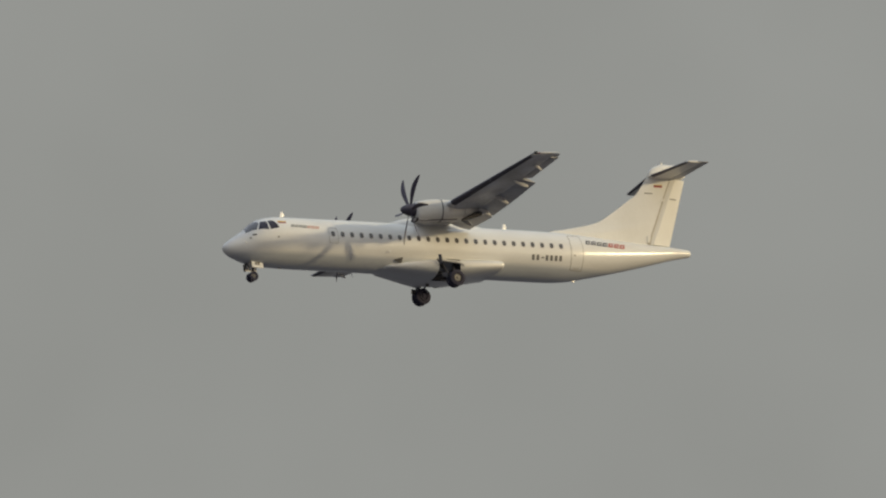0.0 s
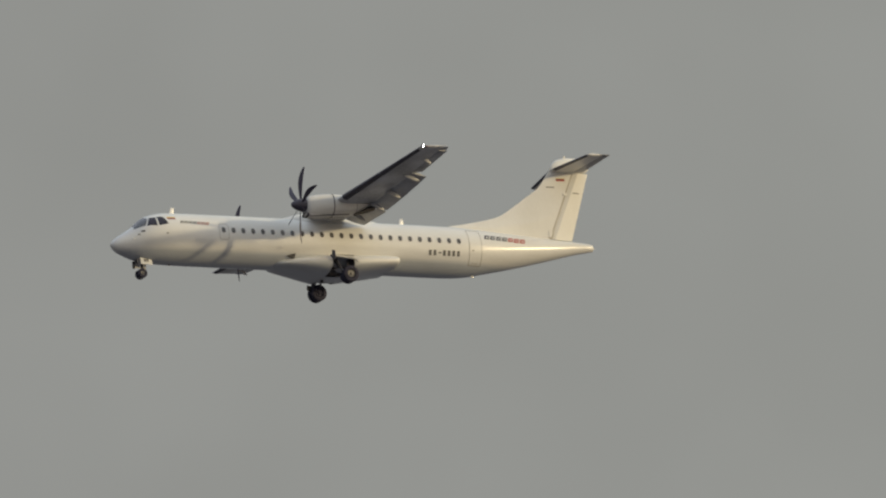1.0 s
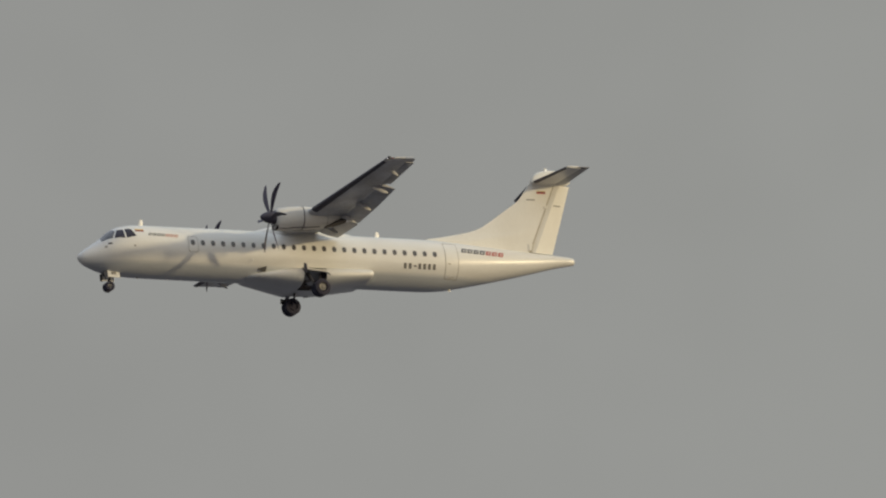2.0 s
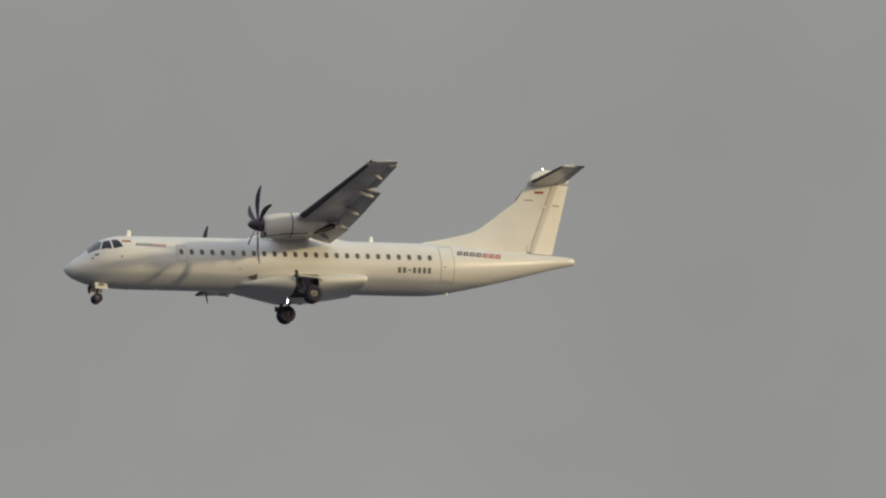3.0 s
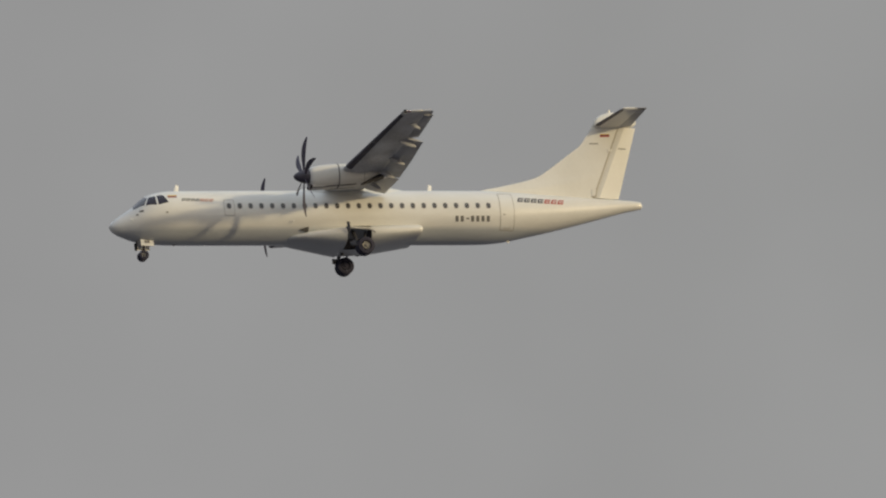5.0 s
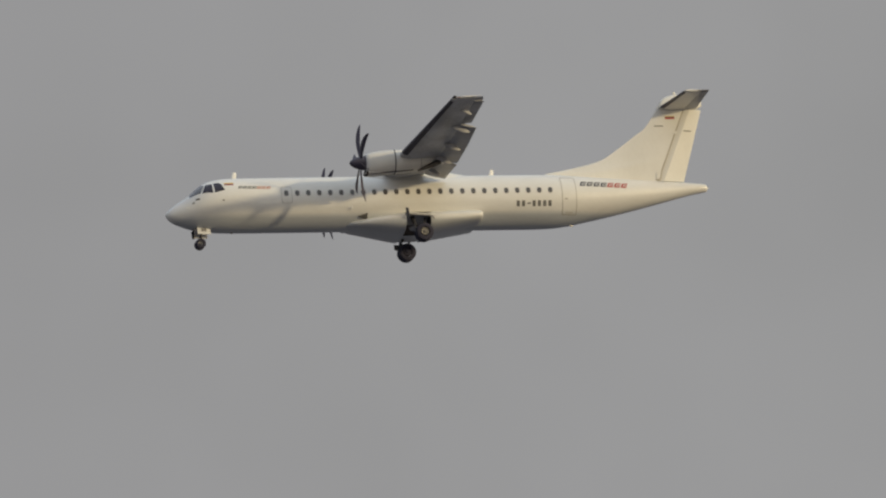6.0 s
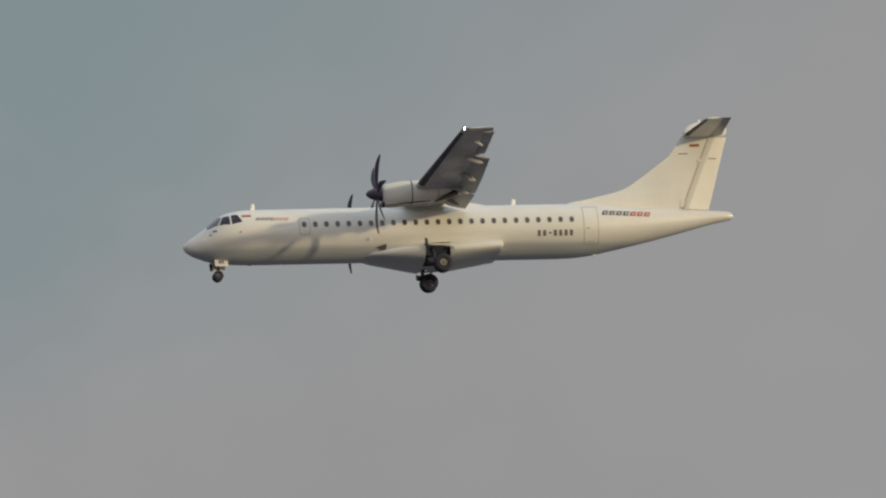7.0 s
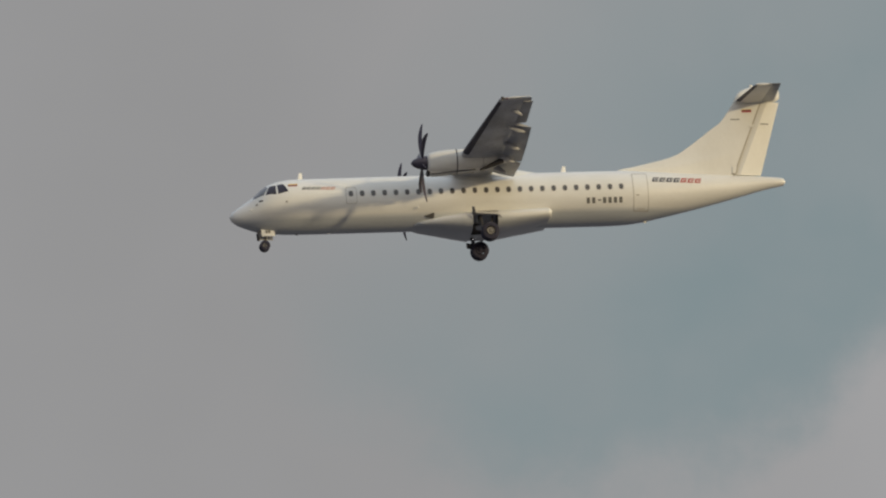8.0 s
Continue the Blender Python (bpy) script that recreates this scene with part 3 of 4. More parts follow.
def make_nacelle(s):
    rows = [(9.22, 1.66, 0.70, 0.40), (9.30, 1.72, 0.64, 0.47), (9.6, 1.80, 0.63, 0.53), (10.2, 1.88, 0.68, 0.58), (10.8, 1.90, 0.72, 0.60), (11.6, 1.86, 0.80, 0.58),
            (12.4, 1.74, 0.98, 0.50), (12.9, 1.60, 1.15, 0.36), (13.3, 1.42, 1.27, 0.18), (13.4, 1.37, 1.31, 0.05)]
    y = -s * HUB_Y
    def spot(x, a, lift=0.0):
        top, bot, w = interp(x, rows)
        zc, h = (top + bot) / 2, (top - bot) / 2
        ca, sa = math.cos(a), math.sin(a)
        return Vector((x, y - s * (w + lift) * math.copysign(abs(sa) ** 0.85, sa), zc + (h + lift) * math.copysign(abs(ca) ** 0.85, ca)))
    n = 44
    xs = [9.22, 9.25, 9.30, 9.4, 9.6, 9.9, 10.2, 10.6, 11, 11.4, 11.8, 12.2, 12.6, 12.9, 13.1, 13.3, 13.4]
    nac = part("engine_nacelle", lofted([[spot(x, 2 * math.pi * j / n) for j in range(n)] for x in xs]), NACELLE, plane, "white engine nacelle under the wing")
    # dark joint band round the cowling
    bm = bmesh.new()
    loft(bm, [[spot(x, 2 * math.pi * j / n, l) for j in range(n)] for x, l in ((10.60, -0.01), (10.60, 0.008), (10.65, 0.008), (10.65, -0.01))], cap=False)
    part("cowl_joint", bm, SOOT, nac)
    bm = bmesh.new()
    loft(bm, [[spot(x, 2 * math.pi * j / n, l) for j in range(n)] for x, l in ((11.9, -0.01), (11.9, 0.004), (11.925, 0.004), (11.925, -0.01))], cap=False)
    part("cowl_joint", bm, SEAM, nac)
    # chin air intake: a dark open lip on a pale scoop
    def oval(x, k):
        return [Vector((x, y - s * 0.36 * k * math.cos(2 * math.pi * j / 24), 0.755 + 0.125 * k * math.sin(2 * math.pi * j / 24))) for j in range(24)]
    part("air_intake", lofted([oval(x, k) for x, k in ((9.29, 1.01), (9.24, 1.0), (9.17, 0.94), (9.19, 0.84), (9.45, 0.75))], cap=False), SOOT, nac, "dark chin intake lip")
    part("intake_scoop", lofted([oval(x, k) for x, k in ((9.285, 1.0), (9.5, 1.05), (9.8, 1.02), (10.2, 0.85))]), NACELLE, nac)
    # dark rods added for the shade along the lower edge of the cowling
    for side_y in (-1, 1):
        pts = [spot(9.32 + 2.2 * i / 12, radians(152) * side_y, 0.004) for i in range(13)]
        part("cowl_edge_shade", rod(pts, 0.028), SOOT, nac)
    # oil cooler fairing under the cowling
    rings = []
    for u in [i / 10 for i in range(11)]:
        r = 0.02 + 0.11 * math.sin(math.pi * (0.06 + 0.90 * u)) ** 0.6
        rings.append([Vector((10.0 + 2.4 * u, y - s * 1.5 * r * math.cos(a), 0.76 + 0.22 * u + 0.9 * r * math.sin(a))) for a in [2 * math.pi * j / 16 for j in range(16)]])
    part("cooler_fairing", lofted(rings), NACELLE, nac)
    # exhaust pipe on the flank, rising aft
    rings = []
    for u in [i / 8 for i in range(9)]:
        r = 0.05 + 0.10 * min(1, u * 1.4)
        rings.append([Vector((11.72 + 1.15 * u, y - s * (0.46 + 0.07 * u + 0.7 * r * math.cos(a)), 0.76 + 0.44 * u + r * math.sin(a))) for a in [2 * math.pi * j / 14 for j in range(14)]])
    part("exhaust_pipe", lofted(rings), SOOT, nac, "sooty exhaust pipe")


def make_propeller(s):
    rings = []
    for u in [i / 14 for i in range(15)]:
        x = 8.43 + 0.80 * u
        r = 0.345 * (1 - (1 - u) ** 1.9) ** 0.62 + 0.004
        rings.append([Vector((x, r * math.cos(a), r * math.sin(a))) + Vector((0, -s * HUB_Y, HUB_Z)) for a in [2 * math.pi * j / 28 for j in range(28)]])
    hub = (HUB_X, -s * HUB_Y, HUB_Z)
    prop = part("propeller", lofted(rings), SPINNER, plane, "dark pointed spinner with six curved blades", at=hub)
    rings = []
    for i in range(17):
        u = i / 16
        r = 0.25 + 1.715 * u
        chord = 0.11 + 0.155 * math.sin(math.pi * min(1, 0.10 + 0.80 * u)) ** 1.1 - 0.08 * u**5
        if i == 16:
            chord = 0.05
        twist = radians(62 - 36 * u)
        # swept outline: bows forward in rotation, then trails at the tip
        lag = -0.085 * math.sin(math.pi * u * 0.9) + 0.14 * u**3
        sec = aerofoil(chord, 0.11 - 0.05 * u + 0.12 * (1 - u) ** 4, 6, 0.02)
        ring = []
        for x, h in sec:
            # turning from up towards the right side of the aircraft: the leading edge looks to +y
            e = chord * 0.45 - x - lag
            ring.append(Vector((HUB_X - e * math.cos(twist) * 0.9 + h * math.sin(twist) + 0.03 * u, e * math.sin(math.pi / 2 - twist + 0.35) * 0.75 + h * 0.5, r)))
        rings.append(ring)
    bm = lofted(rings)
    bmesh.ops.recalc_face_normals(bm, faces=bm.faces)
    for f in bm.faces:
        f.smooth = True
    bmesh.ops.translate(bm, verts=bm.verts, vec=(-HUB_X, 0, 0))
    me = bpy.data.meshes.new("blade")
    bm.to_mesh(me)
    bm.free()
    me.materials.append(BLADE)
    for k in range(6):
        b = new("blade", me)
        b.parent = prop
        b.matrix_basis = pose(0, 0, 0, 60 * k, 0, 0)
    return prop


FIN_LE = [(1.0, 18.4), (1.6, 19.05), (1.75, 19.85), (1.92, 20.65), (2.12, 21.49), (2.33, 22.05), (2.6, 22.48), (3.01, 23.06), (3.33, 23.49), (3.58, 23.84), (3.82, 24.17), (4.34, 24.58), (4.9, 24.93), (5.2, 25.08)]


RUDDER_SWING = 0.06


def hinge(z):
    return 24.67 + 0.425 * (z - 1.21)


def fin_half(x, le, z):
    return 0.012 + (0.20 - 0.02 * (z - 1)) * min(1.0, max(0.0, (x - le) / 2.6)) ** 0.7


def make_tail():
    rings = []
    for z in [1.0 + 0.1 * i for i in range(7)] + [1.66 + 0.08 * i for i in range(43)]:
        le, te = interp(z, FIN_LE)[0], hinge(z)
        xs = [le + (te - le) * (i / 16) ** 1.5 for i in range(17)]
        rings.append([Vector((x, -fin_half(x, le, z), z)) for x in xs] + [Vector((x, fin_half(x, le, z), z)) for x in reversed(xs)])
    fin = part("tail_fin", lofted(rings), FIN_WHITE, plane, "tall white swept fin with a long dorsal root")
    rings = []
    for z in [1.16 + 0.1 * i for i in range(37)]:
        a, b = hinge(z) + 0.075, 26.03 + 0.30 * (z - 1.12)
        w = 0.185 - 0.02 * (z - 1)
        c = RUDDER_SWING * (b - a)
        half = [(a, 0.66 * w), (a + 0.1, 0.83 * w), (a + 0.2, 0.95 * w), (a + 0.28, w)]
        rings.append([Vector((x, -v, z)) for x, v in half] + [Vector((b - 0.02, c - 0.015, z)), Vector((b, c, z)), Vector((b - 0.02, c + 0.015, z))]
                     + [Vector((x, v, z)) for x, v in reversed(half)] + [Vector((a - 0.04, 0, z))])
    rud = part("rudder", lofted(rings), FIN_WHITE, plane, "white rudder turned slightly to the right", sharp=4)
    rings = []
    for z in [1.3 + 0.17 * i for i in range(21)]:
        h, w = hinge(z), fin_half(hinge(z), interp(z, FIN_LE)[0], z) - 0.006
        rings.append([Vector((h + 0.004, -w, z)), Vector((h + 0.066, -w, z)), Vector((h + 0.066, w, z)), Vector((h + 0.004, w, z))])
    part("hinge_gap", lofted(rings), HINGE, rud)
    for s in (1, -1):
        def on_fin(x, z, lift, s=s):
            le = interp(z, FIN_LE)[0]
            return Vector((x, -s * (fin_half(x, le, z) + lift), z))
        for z0, z1, mat in ((4.405, 4.445, YELLOW), (4.37, 4.405, BLUE), (4.30, 4.37, RED)):
            part("flag_stripe", patch(dense([(25.27, z0), (25.74, z0), (25.74, z1), (25.27, z1)], 3), on_fin, 0.005, 0.004), mat, fin)
        part("marking", patch(rounded(24.70, 25.15, 3.93, 3.99, 0.01, 1), on_fin, 0.005, 0.004), SEAM, fin)
        def on_rudder(x, z, lift, s=s):
            a, b = hinge(z) + 0.355, 26.03 + 0.30 * (z - 1.12)
            w, u = 0.185 - 0.02 * (z - 1), (x - a) / (b - 0.02 - a)
            return Vector((x, RUDDER_SWING * (b - a + 0.28) * u - s * (w + (0.015 - w) * u + lift), z))
        part("marking", patch(rounded(26.14, 26.55, 3.66, 3.72, 0.01, 1), on_rudder, 0.006, 0.004), SEAM, rud)
        part("rudder_horn", plate([(24.60, -s * 0.2, 1.25), (24.78, -s * 0.2, 1.25), (24.86, -s * 0.2, 1.60), (24.62, -s * 0.2, 1.60)], 0.07, 0.015), FIN_WHITE, rud, "white rudder horn fairing")
        part("horn_gap", plate([(24.56, -s * 0.19, 1.20), (24.80, -s * 0.19, 1.20), (24.80, -s * 0.19, 1.25), (24.56, -s * 0.19, 1.25)], 0.05), HINGE, rud)
        part("horn_gap", plate([(24.79, -s * 0.19, 1.26), (24.83, -s * 0.19, 1.26), (24.91, -s * 0.19, 1.62), (24.87, -s * 0.19, 1.62)], 0.05), HINGE, rud)
        part("hinge_fairing", plate([(25.58, -s * 0.15, 3.52), (25.80, -s * 0.15, 3.52), (25.85, -s * 0.15, 3.66), (25.62, -s * 0.15, 3.66)], 0.03), FIN_WHITE, rud)
    # cap over the tailplane
    rows = [(24.98, 5.02, 4.92, 0.03), (25.08, 5.22, 4.80, 0.12), (25.4, 5.44, 4.74, 0.19), (25.9, 5.56, 4.72, 0.23), (26.5, 5.56, 4.74, 0.2), (26.95, 5.50, 4.80, 0.13), (27.15, 5.35, 4.95, 0.04)]
    rings = []
    for i in range(24):
        x = 24.98 + 2.17 * i / 23
        top, bot, w = interp(x, rows)
        rings.append([Vector((x, w * math.sin(a), (top + bot) / 2 + (top - bot) / 2 * math.cos(a))) for a in [2 * math.pi * j / 20 for j in range(20)]])
    part("fin_cap", lofted(rings), FIN_WHITE, plane, "rounded white fin cap")
    for s in (1, -1):
        def sec(y):
            u = (y - 0.15) / 3.45
            return 25.0 + 0.52 * u, 1.88 - 0.66 * u, 4.87 - 0.03 * u
        rings = []
        for y in (0.05, 1.0, 2.0, 3.0, 3.52, 3.62, 3.65):
            le, c, z = sec(y)
            k = 1.0 if y < 3.6 else (0.8 if y < 3.64 else 0.3)
            rings.append([Vector((le + x * (1 if k == 1 else 0.98) + (0.0 if k == 1 else 0.01), -s * y, z + h * k)) for x, h in aerofoil(c, 0.12, 12, 0.0, 0.66)])
        stab = part("tailplane", lofted(rings), NACELLE, plane, "pale tailplane high on the fin")
        rings = []
        for y in (0.12, 1.8, 3.5):
            le, c, z = sec(y)
            rings.append([Vector((le + 0.645 * c + x, -s * y, z - 0.01 + h)) for x, h in aerofoil(c * 0.355, 0.16, 8, 0.0)])
        part("elevator", lofted(rings), FLAP_GREY, stab)
        le, c, z = sec(3.58)
        part("elevator_horn", plate([(le + 0.45 * c, -s * 3.42, z), (le + 0.50 * c, -s * 3.66, z), (le + c, -s * 3.66, z), (le + c, -s * 3.42, z)], 0.05, 0.012), HORN, stab, "dark grey elevator horn")
        bm = bmesh.new()
        cols = []
        for y in (0.3, 1.1, 2.0, 2.8, 3.5):
            le, c, z = sec(y)
            cols.append([bm.verts.new((le + x - 0.005, -s * y, z + h * 1.03)) for x, h in aerofoil(c, 0.12, 12, 0.0, 0.66)[9:16]])
        for a, b in zip(cols, cols[1:]):
            for j in range(len(a) - 1):
                bm.faces.new((a[j], a[j + 1], b[j + 1], b[j]))
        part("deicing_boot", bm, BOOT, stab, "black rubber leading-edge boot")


def make_gear_fairing():
    rows = [(8.85, -0.84, -1.09, 0.58), (9.15, -0.76, -1.145, 0.92), (9.8, -0.64, -1.25, 1.22), (10.6, -0.53, -1.39, 1.50), (11.4, -0.45, -1.53, 1.72), (11.8, -0.44, -1.57, 1.80), (12.2, -0.43, -1.56, 1.84),
            (13.0, -0.41, -1.48, 1.86), (14.0, -0.40, -1.30, 1.80), (14.8, -0.41, -1.15, 1.74), (15.2, -0.42, -1.07, 1.70), (15.42, -0.44, -1.03, 1.67), (15.50, -0.51, -0.95, 1.60)]
    xs = sorted({8.85, 8.92, 9.0, *[9.1 + 0.25 * i for i in range(10)], 11.62, 11.9, 12.2, 12.5, 12.84, *[13.1 + 0.25 * i for i in range(9)], 15.2, 15.3, 15.42, 15.47, 15.50})
    n = 48
    def spot(x, a):
        top, bot, w = interp(x, rows)
        zc, h = (top + bot) / 2, (top - bot) / 2
        ca, sa = math.cos(a), math.sin(a)
        round_y = 0.95 - 0.22 * min(1.0, (x - 8.85) / 3.0) - 0.22 * max(0.0, (x - 13.0) / 2.5)
        return Vector((x, -w * math.copysign(abs(sa) ** round_y, sa), zc + h * math.copysign(abs(ca) ** 0.8, ca)))
    def skip(i, j):
        mid = (xs[i] + xs[i + 1]) / 2
        k = min(j, 47 - j)
        return 11.62 < mid < 12.84 and (8 if mid < 11.9 else 9 if mid < 12.5 else 10) <= k <= 21
    fair = part("gear_fairing", lofted([[spot(x, 2 * math.pi * j / n) for j in range(n)] for x in xs], True, skip), POD_SHADED, plane, "white belly fairing with shade tinted into its lower part and open wheel bays")
    for s in (1, -1):
        # liner, open below and to the side
        bm = bmesh.new()
        cut = ((1.74, -0.62), (1.74, -1.16), (1.30, -1.40), (0.60, -1.46), (0.60, -0.62))
        ends = [[bm.verts.new((x, -s * y, z)) for y, z in cut] for x in (11.62, 12.84)]
        for end in ends:
            bm.faces.new(end)
        for j in (3, 4):
            k = (j + 1) % 5
            bm.faces.new((ends[0][j], ends[0][k], ends[1][k], ends[1][j]))
        part("wheel_bay", bm, BAY, fair, "dark open wheel bay")
        lip = [Vector((x, -s * yy, z)) for x, yy, z in ((11.62, 1.64, -0.62), (11.85, 1.70, -0.68), (12.2, 1.75, -0.72), (12.5, 1.78, -0.745), (12.75, 1.82, -0.79), (12.92, 1.85, -0.86), (13.0, 1.86, -0.95))]
        part("bay_rim", rod(lip, 0.07), WHITE, fair, "white curved lip over the wheel bay")
        part("bay_door", plate([(11.60, -s * 1.80, -0.40), (11.70, -s * 1.96, -0.46), (11.74, -s * 1.98, -0.86), (11.64, -s * 1.82, -1.0)], 0.03, 0.008), STEEL, fair)
        # dark triangular air inlet in the skin above it
        def place(x, z, lift, s=s):
            return side(x, z, lift, s)
        part("air_inlet", patch(fine([(9.36, -0.63), (9.82, -0.50), (9.82, -0.78)]), place, 0.06, 0.06), INK, fair, "dark triangular inlet")
    return fair


def wheel(name, at, r, w, parent, hub_r, s):
    """A tyre with rounded shoulders and grooves round a dished hub; axle along y."""
    prof = [(0.55, -0.5), (0.80, -0.5), (0.94, -0.40), (1.0, -0.22), (0.985, -0.20), (1.0, -0.18), (1.0, 0.18), (0.985, 0.20), (1.0, 0.22), (0.94, 0.40), (0.80, 0.5), (0.55, 0.5)]
    n = 30
    bm = bmesh.new()
    rings = [[Vector(at) + Vector((r * q * math.cos(2 * math.pi * j / n), w * v, r * q * math.sin(2 * math.pi * j / n))) for j in range(n)] for q, v in prof]
    loft(bm, rings + [rings[0]], cap=False)
    bmesh.ops.remove_doubles(bm, verts=bm.verts, dist=1e-5)
    tyre = part(name, bm, TYRE, parent, "black rubber tyre")
    rings = [[Vector(at) + Vector((q * math.cos(2 * math.pi * j / 20), -s * w * v, q * math.sin(2 * math.pi * j / 20))) for j in range(20)]
             for q, v in ((hub_r * 1.25, -0.42), (hub_r * 1.25, 0.38), (hub_r, 0.34), (hub_r * 0.55, 0.30), (hub_r * 0.5, 0.48), (hub_r * 0.2, 0.52))]
    return tyre, rings


def make_gear():
    fair = make_gear_fairing()
    for s in (1, -1):
        leg = part("main_gear", tube((12.02, -s * 1.25, -0.80), (12.05, -s * 1.95, -1.55), 0.11, 0.09), STEEL, plane, "main landing gear leg with twin wheels")
        part("trailing_arm", tube((12.05, -s * 1.95, -1.50), (12.38, -s * 2.06, -1.74), 0.09, 0.075), STEEL, leg)
        part("shock_strut", tube((12.62, -s * 1.40, -0.85), (12.36, -s * 2.02, -1.60), 0.06, 0.05), STEEL, leg)
        part("side_brace", tube((11.95, -s * 0.9, -1.30), (12.05, -s * 1.85, -1.48), 0.05, 0.045), STEEL, leg)
        part("axle", tube((12.38, -s * 1.75, -1.74), (12.38, -s * 2.38, -1.74), 0.05), STEEL, leg)
        part("leg_door", plate([(11.70, -s * 1.75, -1.40), (11.98, -s * 1.95, -1.38), (12.0, -s * 1.98, -1.68), (11.74, -s * 1.90, -1.62)], 0.03, 0.008), STEEL, leg)
        for dy in (-0.205, 0.205):
            t, rings = wheel("tyre", (12.38, -s * (2.06 + dy), -1.745), 0.43, 0.25, leg, 0.15, s if dy > 0 else -s)
            part("hub", lofted(rings), HUB if dy > 0 else TYRE, leg, "pale alloy wheel hub" if dy > 0 else "dark inner wheel hub")
    leg = part("nose_gear", tube((1.80, 0, -0.90), (1.66, 0, -1.55), 0.075, 0.055), STEEL, plane, "nose landing gear leg with twin wheels")
    part("drag_strut", tube((1.30, 0, -0.92), (1.64, 0, -1.35), 0.04), STEEL, leg)
    part("axle", tube((1.64, -0.30, -1.685), (1.64, 0.30, -1.685), 0.035), STEEL, leg)
    part("landing_lamp", tube((1.62, 0, -1.27), (1.54, 0, -1.28), 0.06, 0.085), LENS, leg, "round lamp on the leg")
    for s in (1, -1):
        t, rings = wheel("tyre", (1.64, -s * 0.19, -1.685), 0.25, 0.16, leg, 0.09, s)
        part("hub", lofted(rings), STEEL, leg, "dull steel wheel hub")
        door = part("nose_gear_door", plate([(1.46, -s * 0.36, -0.90), (2.10, -s * 0.36, -0.94), (2.12, -s * 0.44, -1.30), (1.46, -s * 0.44, -1.27)], 0.03, 0.006), WHITE, plane, "open white gear door with dark marks")
        for x in (1.66, 1.80):
            part("mark_bar", plate([(x, -s * 0.418, -0.99), (x + 0.10, -s * 0.418, -0.99), (x + 0.10, -s * 0.446, -1.13), (x, -s * 0.446, -1.13)], 0.012), SEAM, door)
        part("nose_gear_door", plate([(1.30, -s * 0.30, -0.98), (1.46, -s * 0.34, -0.92), (1.46, -s * 0.38, -1.34), (1.34, -s * 0.36, -1.32)], 0.03, 0.006), STEEL, plane, "dark inner gear door")


def blade_antenna(x, z0, z1, chord, mat, lean=0.1):
    rings = []
    for u in (0.0, 0.5, 0.9, 1.0):
        c = chord * (1 - 0.35 * u) * (0.7 if u == 1 else 1)
        rings.append([Vector((x + lean * u + px, h, z0 + (z1 - z0) * u)) for px, h in aerofoil(c, 0.16, 6, 0.0)])
    part("blade_antenna", lofted(rings), mat, plane, "small blade antenna")


def make_small():
    blade_antenna(3.38, 1.52, 1.90, 0.26, ANTENNA, 0.12)
    blade_antenna(16.25, 1.52, 1.88, 0.26, ANTENNA, 0.10)
    blade_antenna(3.10, -1.08, -1.18, 0.20, STEEL, 0.08)
    blade_antenna(4.7, -1.10, -1.16, 0.12, WHITE, 0.04)
    blade_antenna(20.1, -0.92, -1.05, 0.20, WHITE, 0.08)
    for s in (1, -1):
        part("pitot_probe", tube((1.05, -s * 0.83, -0.05), (0.86, -s * 0.90, -0.06), 0.018, 0.012, 8), FIN_WHITE, plane)
        part("side_lamp", tube((9.0, -s * 1.375, -0.28), (9.04, -s * 1.41, -0.28), 0.05, 0.04, 10), LENS, plane, "small round flank lamp")
    part("tail_lamp", tube((27.13, 0, 0.80), (27.22, 0, 0.80), 0.06, 0.03, 10), LENS, plane)


def make_beacon(at, height, mat):
    """A flashing lamp: a glowing core in an added slotted hood, which turns about z to time the flash."""
    n, r = 24, 0.085
    rings = [[Vector(at) + Vector((r * math.cos(2 * math.pi * (j - 0.5) / n), r * math.sin(2 * math.pi * (j - 0.5) / n), h)) for j in range(n)] for h in (0.0, height)]
    hood = part("beacon_hood", lofted(rings, True, lambda i, j: j == 0), mat, plane, "small turning hood of a flashing lamp", at=at)
    part("beacon_core", tube(Vector(at) + Vector((0, 0, 0.01)), Vector(at) + Vector((0, 0, height - 0.01)), 0.02, 0.02, 10), STROBE, hood, "glowing white lamp core", at=at)
    return hood


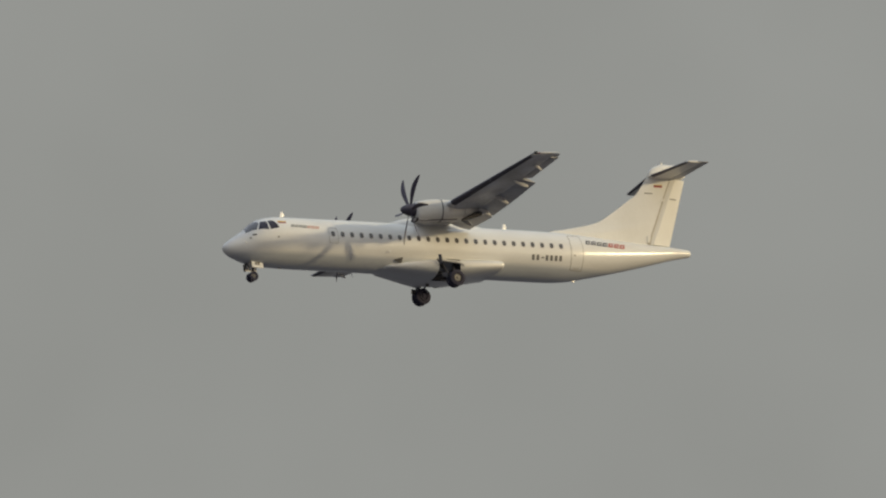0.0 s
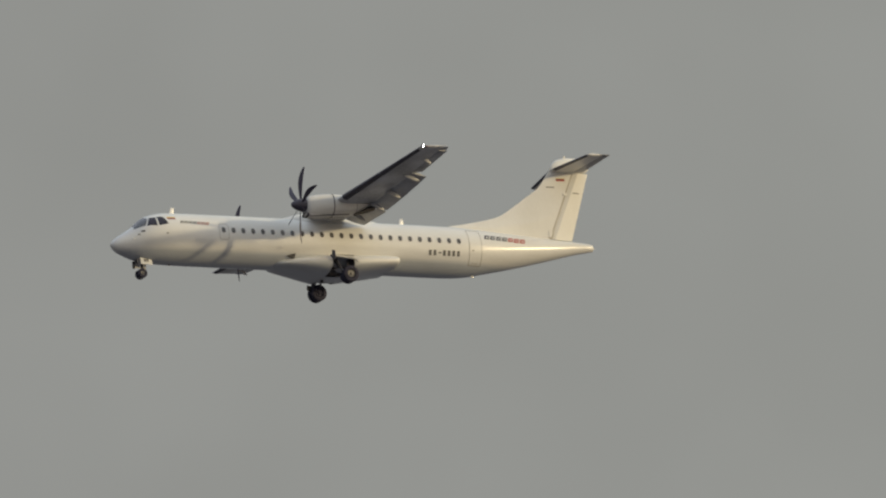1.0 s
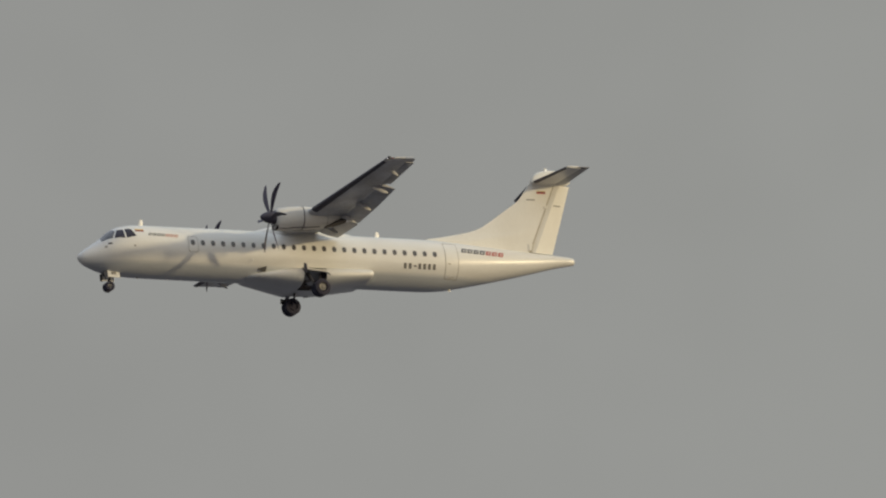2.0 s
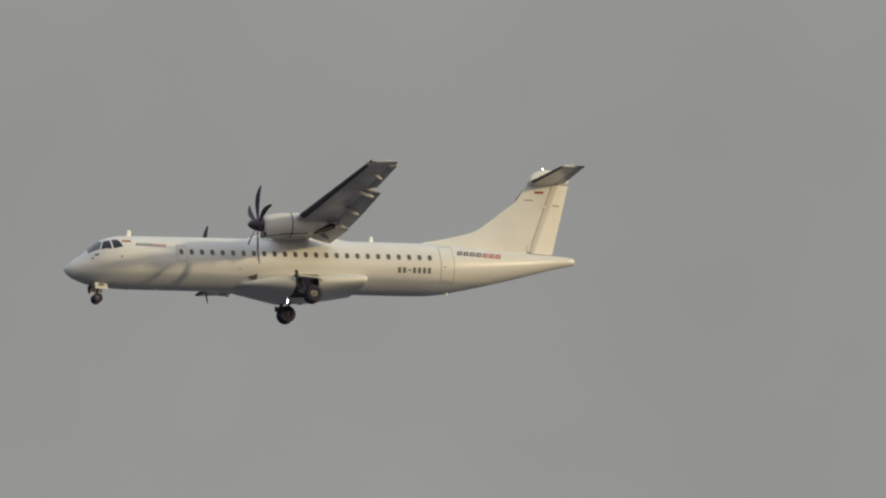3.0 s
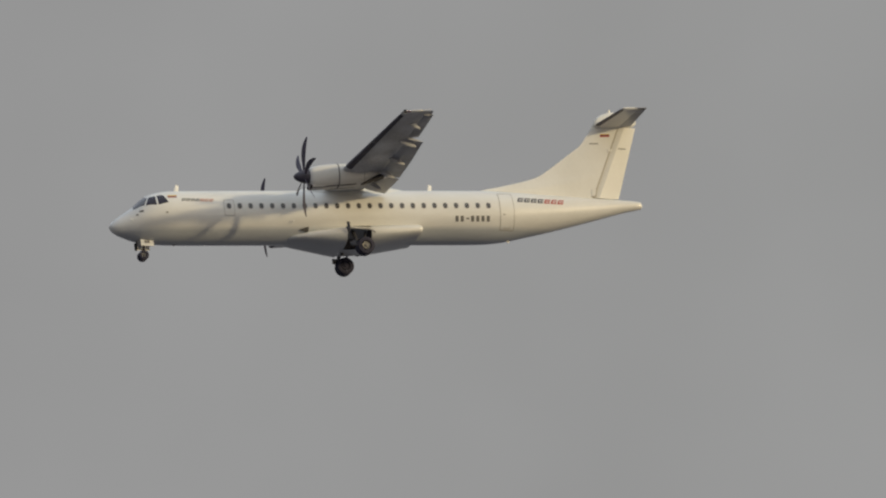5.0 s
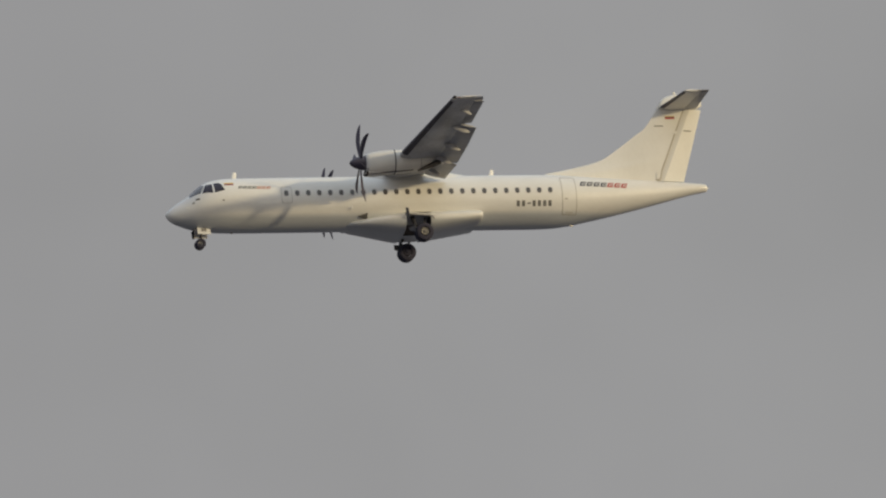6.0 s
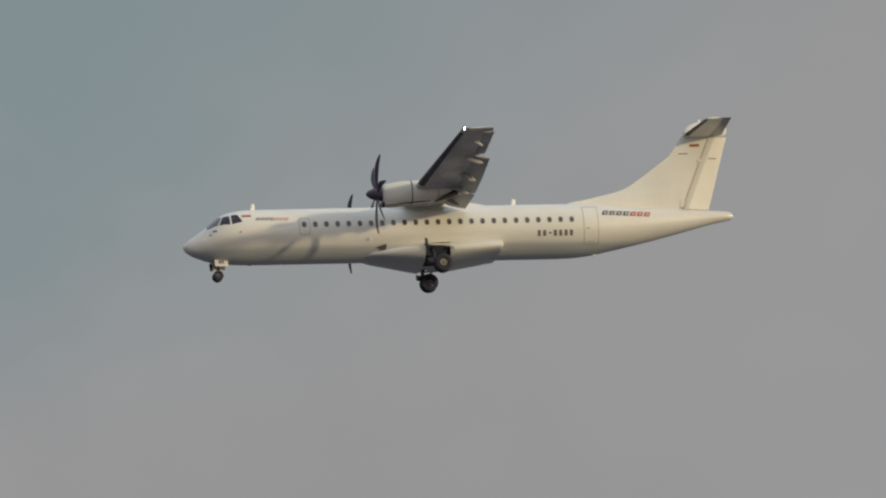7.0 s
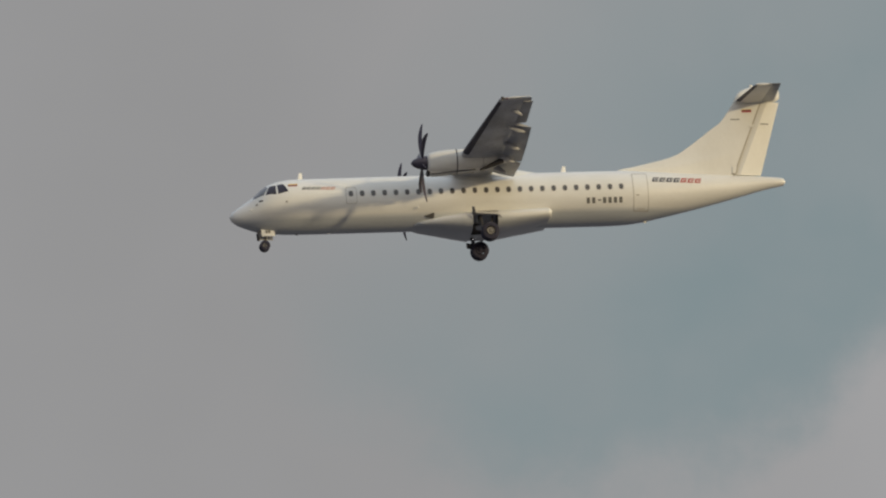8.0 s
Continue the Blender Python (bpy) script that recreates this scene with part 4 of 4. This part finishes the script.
make_fuselage()
make_wing_fairing()
make_wing(1)
make_wing(-1)
make_nacelle(1)
make_nacelle(-1)
left_prop = make_propeller(1)
right_prop = make_propeller(-1)
make_tail()
make_gear()
make_markings()
make_small()
BEACONS = [(make_beacon(at, h, mat), at, t0) for at, h, mat, t0 in (
    ((11.75, -13.50, 2.09), 0.12, SOOT, 1.0), ((11.75, 0.0, -1.68), 0.13, SOOT, 0.6), ((25.80, 0.0, 5.48), 0.17, FIN_WHITE, 0.6))]


# ---- what moves ----
def motions():
    walk(plane, [
        (0.0, pose(699.17, 1727.29, 434.84, -1.999, -2.959, 3.763)),
        (1.0, pose(625.17, 1727.29, 431.54, -1.976, -2.882, 3.769)),
        (2.0, pose(551.17, 1727.29, 428.24, -1.898, -2.852, 3.765)),
        (3.0, pose(477.17, 1727.29, 424.94, -1.766, -2.869, 3.752)),
        (4.0, pose(403.17, 1727.29, 421.64, -1.578, -2.934, 3.730)),
        (5.0, pose(329.17, 1727.29, 418.35, -1.336, -3.045, 3.699)),
        (6.0, pose(255.17, 1727.29, 415.05, -1.038, -3.204, 3.659)),
        (7.0, pose(181.17, 1727.29, 411.75, -0.685, -3.409, 3.611)),
        (8.0, pose(107.17, 1727.29, 408.45, -0.277, -3.662, 3.553)),
    ])
    # blade angle left over from whole sixths of a turn, by the half second
    near = [(0.0, 33), (0.5, 27), (1.0, 10), (1.5, -10), (3.0, -49), (3.5, -68), (4.0, -86), (4.5, -96), (6.0, -126), (6.5, -147), (7.0, -158), (7.5, -172), (8.0, -186)]
    far = [(0.0, 35), (0.5, 23), (1.0, 7), (1.5, -12), (3.0, -52), (3.5, -66), (4.0, -86), (4.5, -104), (6.0, -135), (6.5, -152), (7.0, -159), (7.5, -165), (8.0, -186)]
    for prop, s, table in ((left_prop, 1, near), (right_prop, -1, far)):
        rows = []
        for i in range(241):
            t = i / 30
            drift = float(np.interp(t, [r[0] for r in table], [r[1] for r in table]))
            rows.append((t, pose(HUB_X - ORIGIN.x, -s * HUB_Y, HUB_Z, drift - 60 * i, 0, 0)))
        walk(prop, rows)
    # the beacons turn once in 1.2 s and face the watcher at their own moment
    for hood, at, t0 in BEACONS:
        rows = []
        for i in range(41):
            t = 0.2 * i
            facing = math.degrees(math.atan2(-1727.3, -(699.2 - 74.0 * t))) - 3.7
            rows.append((t, pose(at[0] - ORIGIN.x, at[1], at[2], 0, 0, facing + 300.0 * (t - t0))))
        walk(hood, rows)


motions()
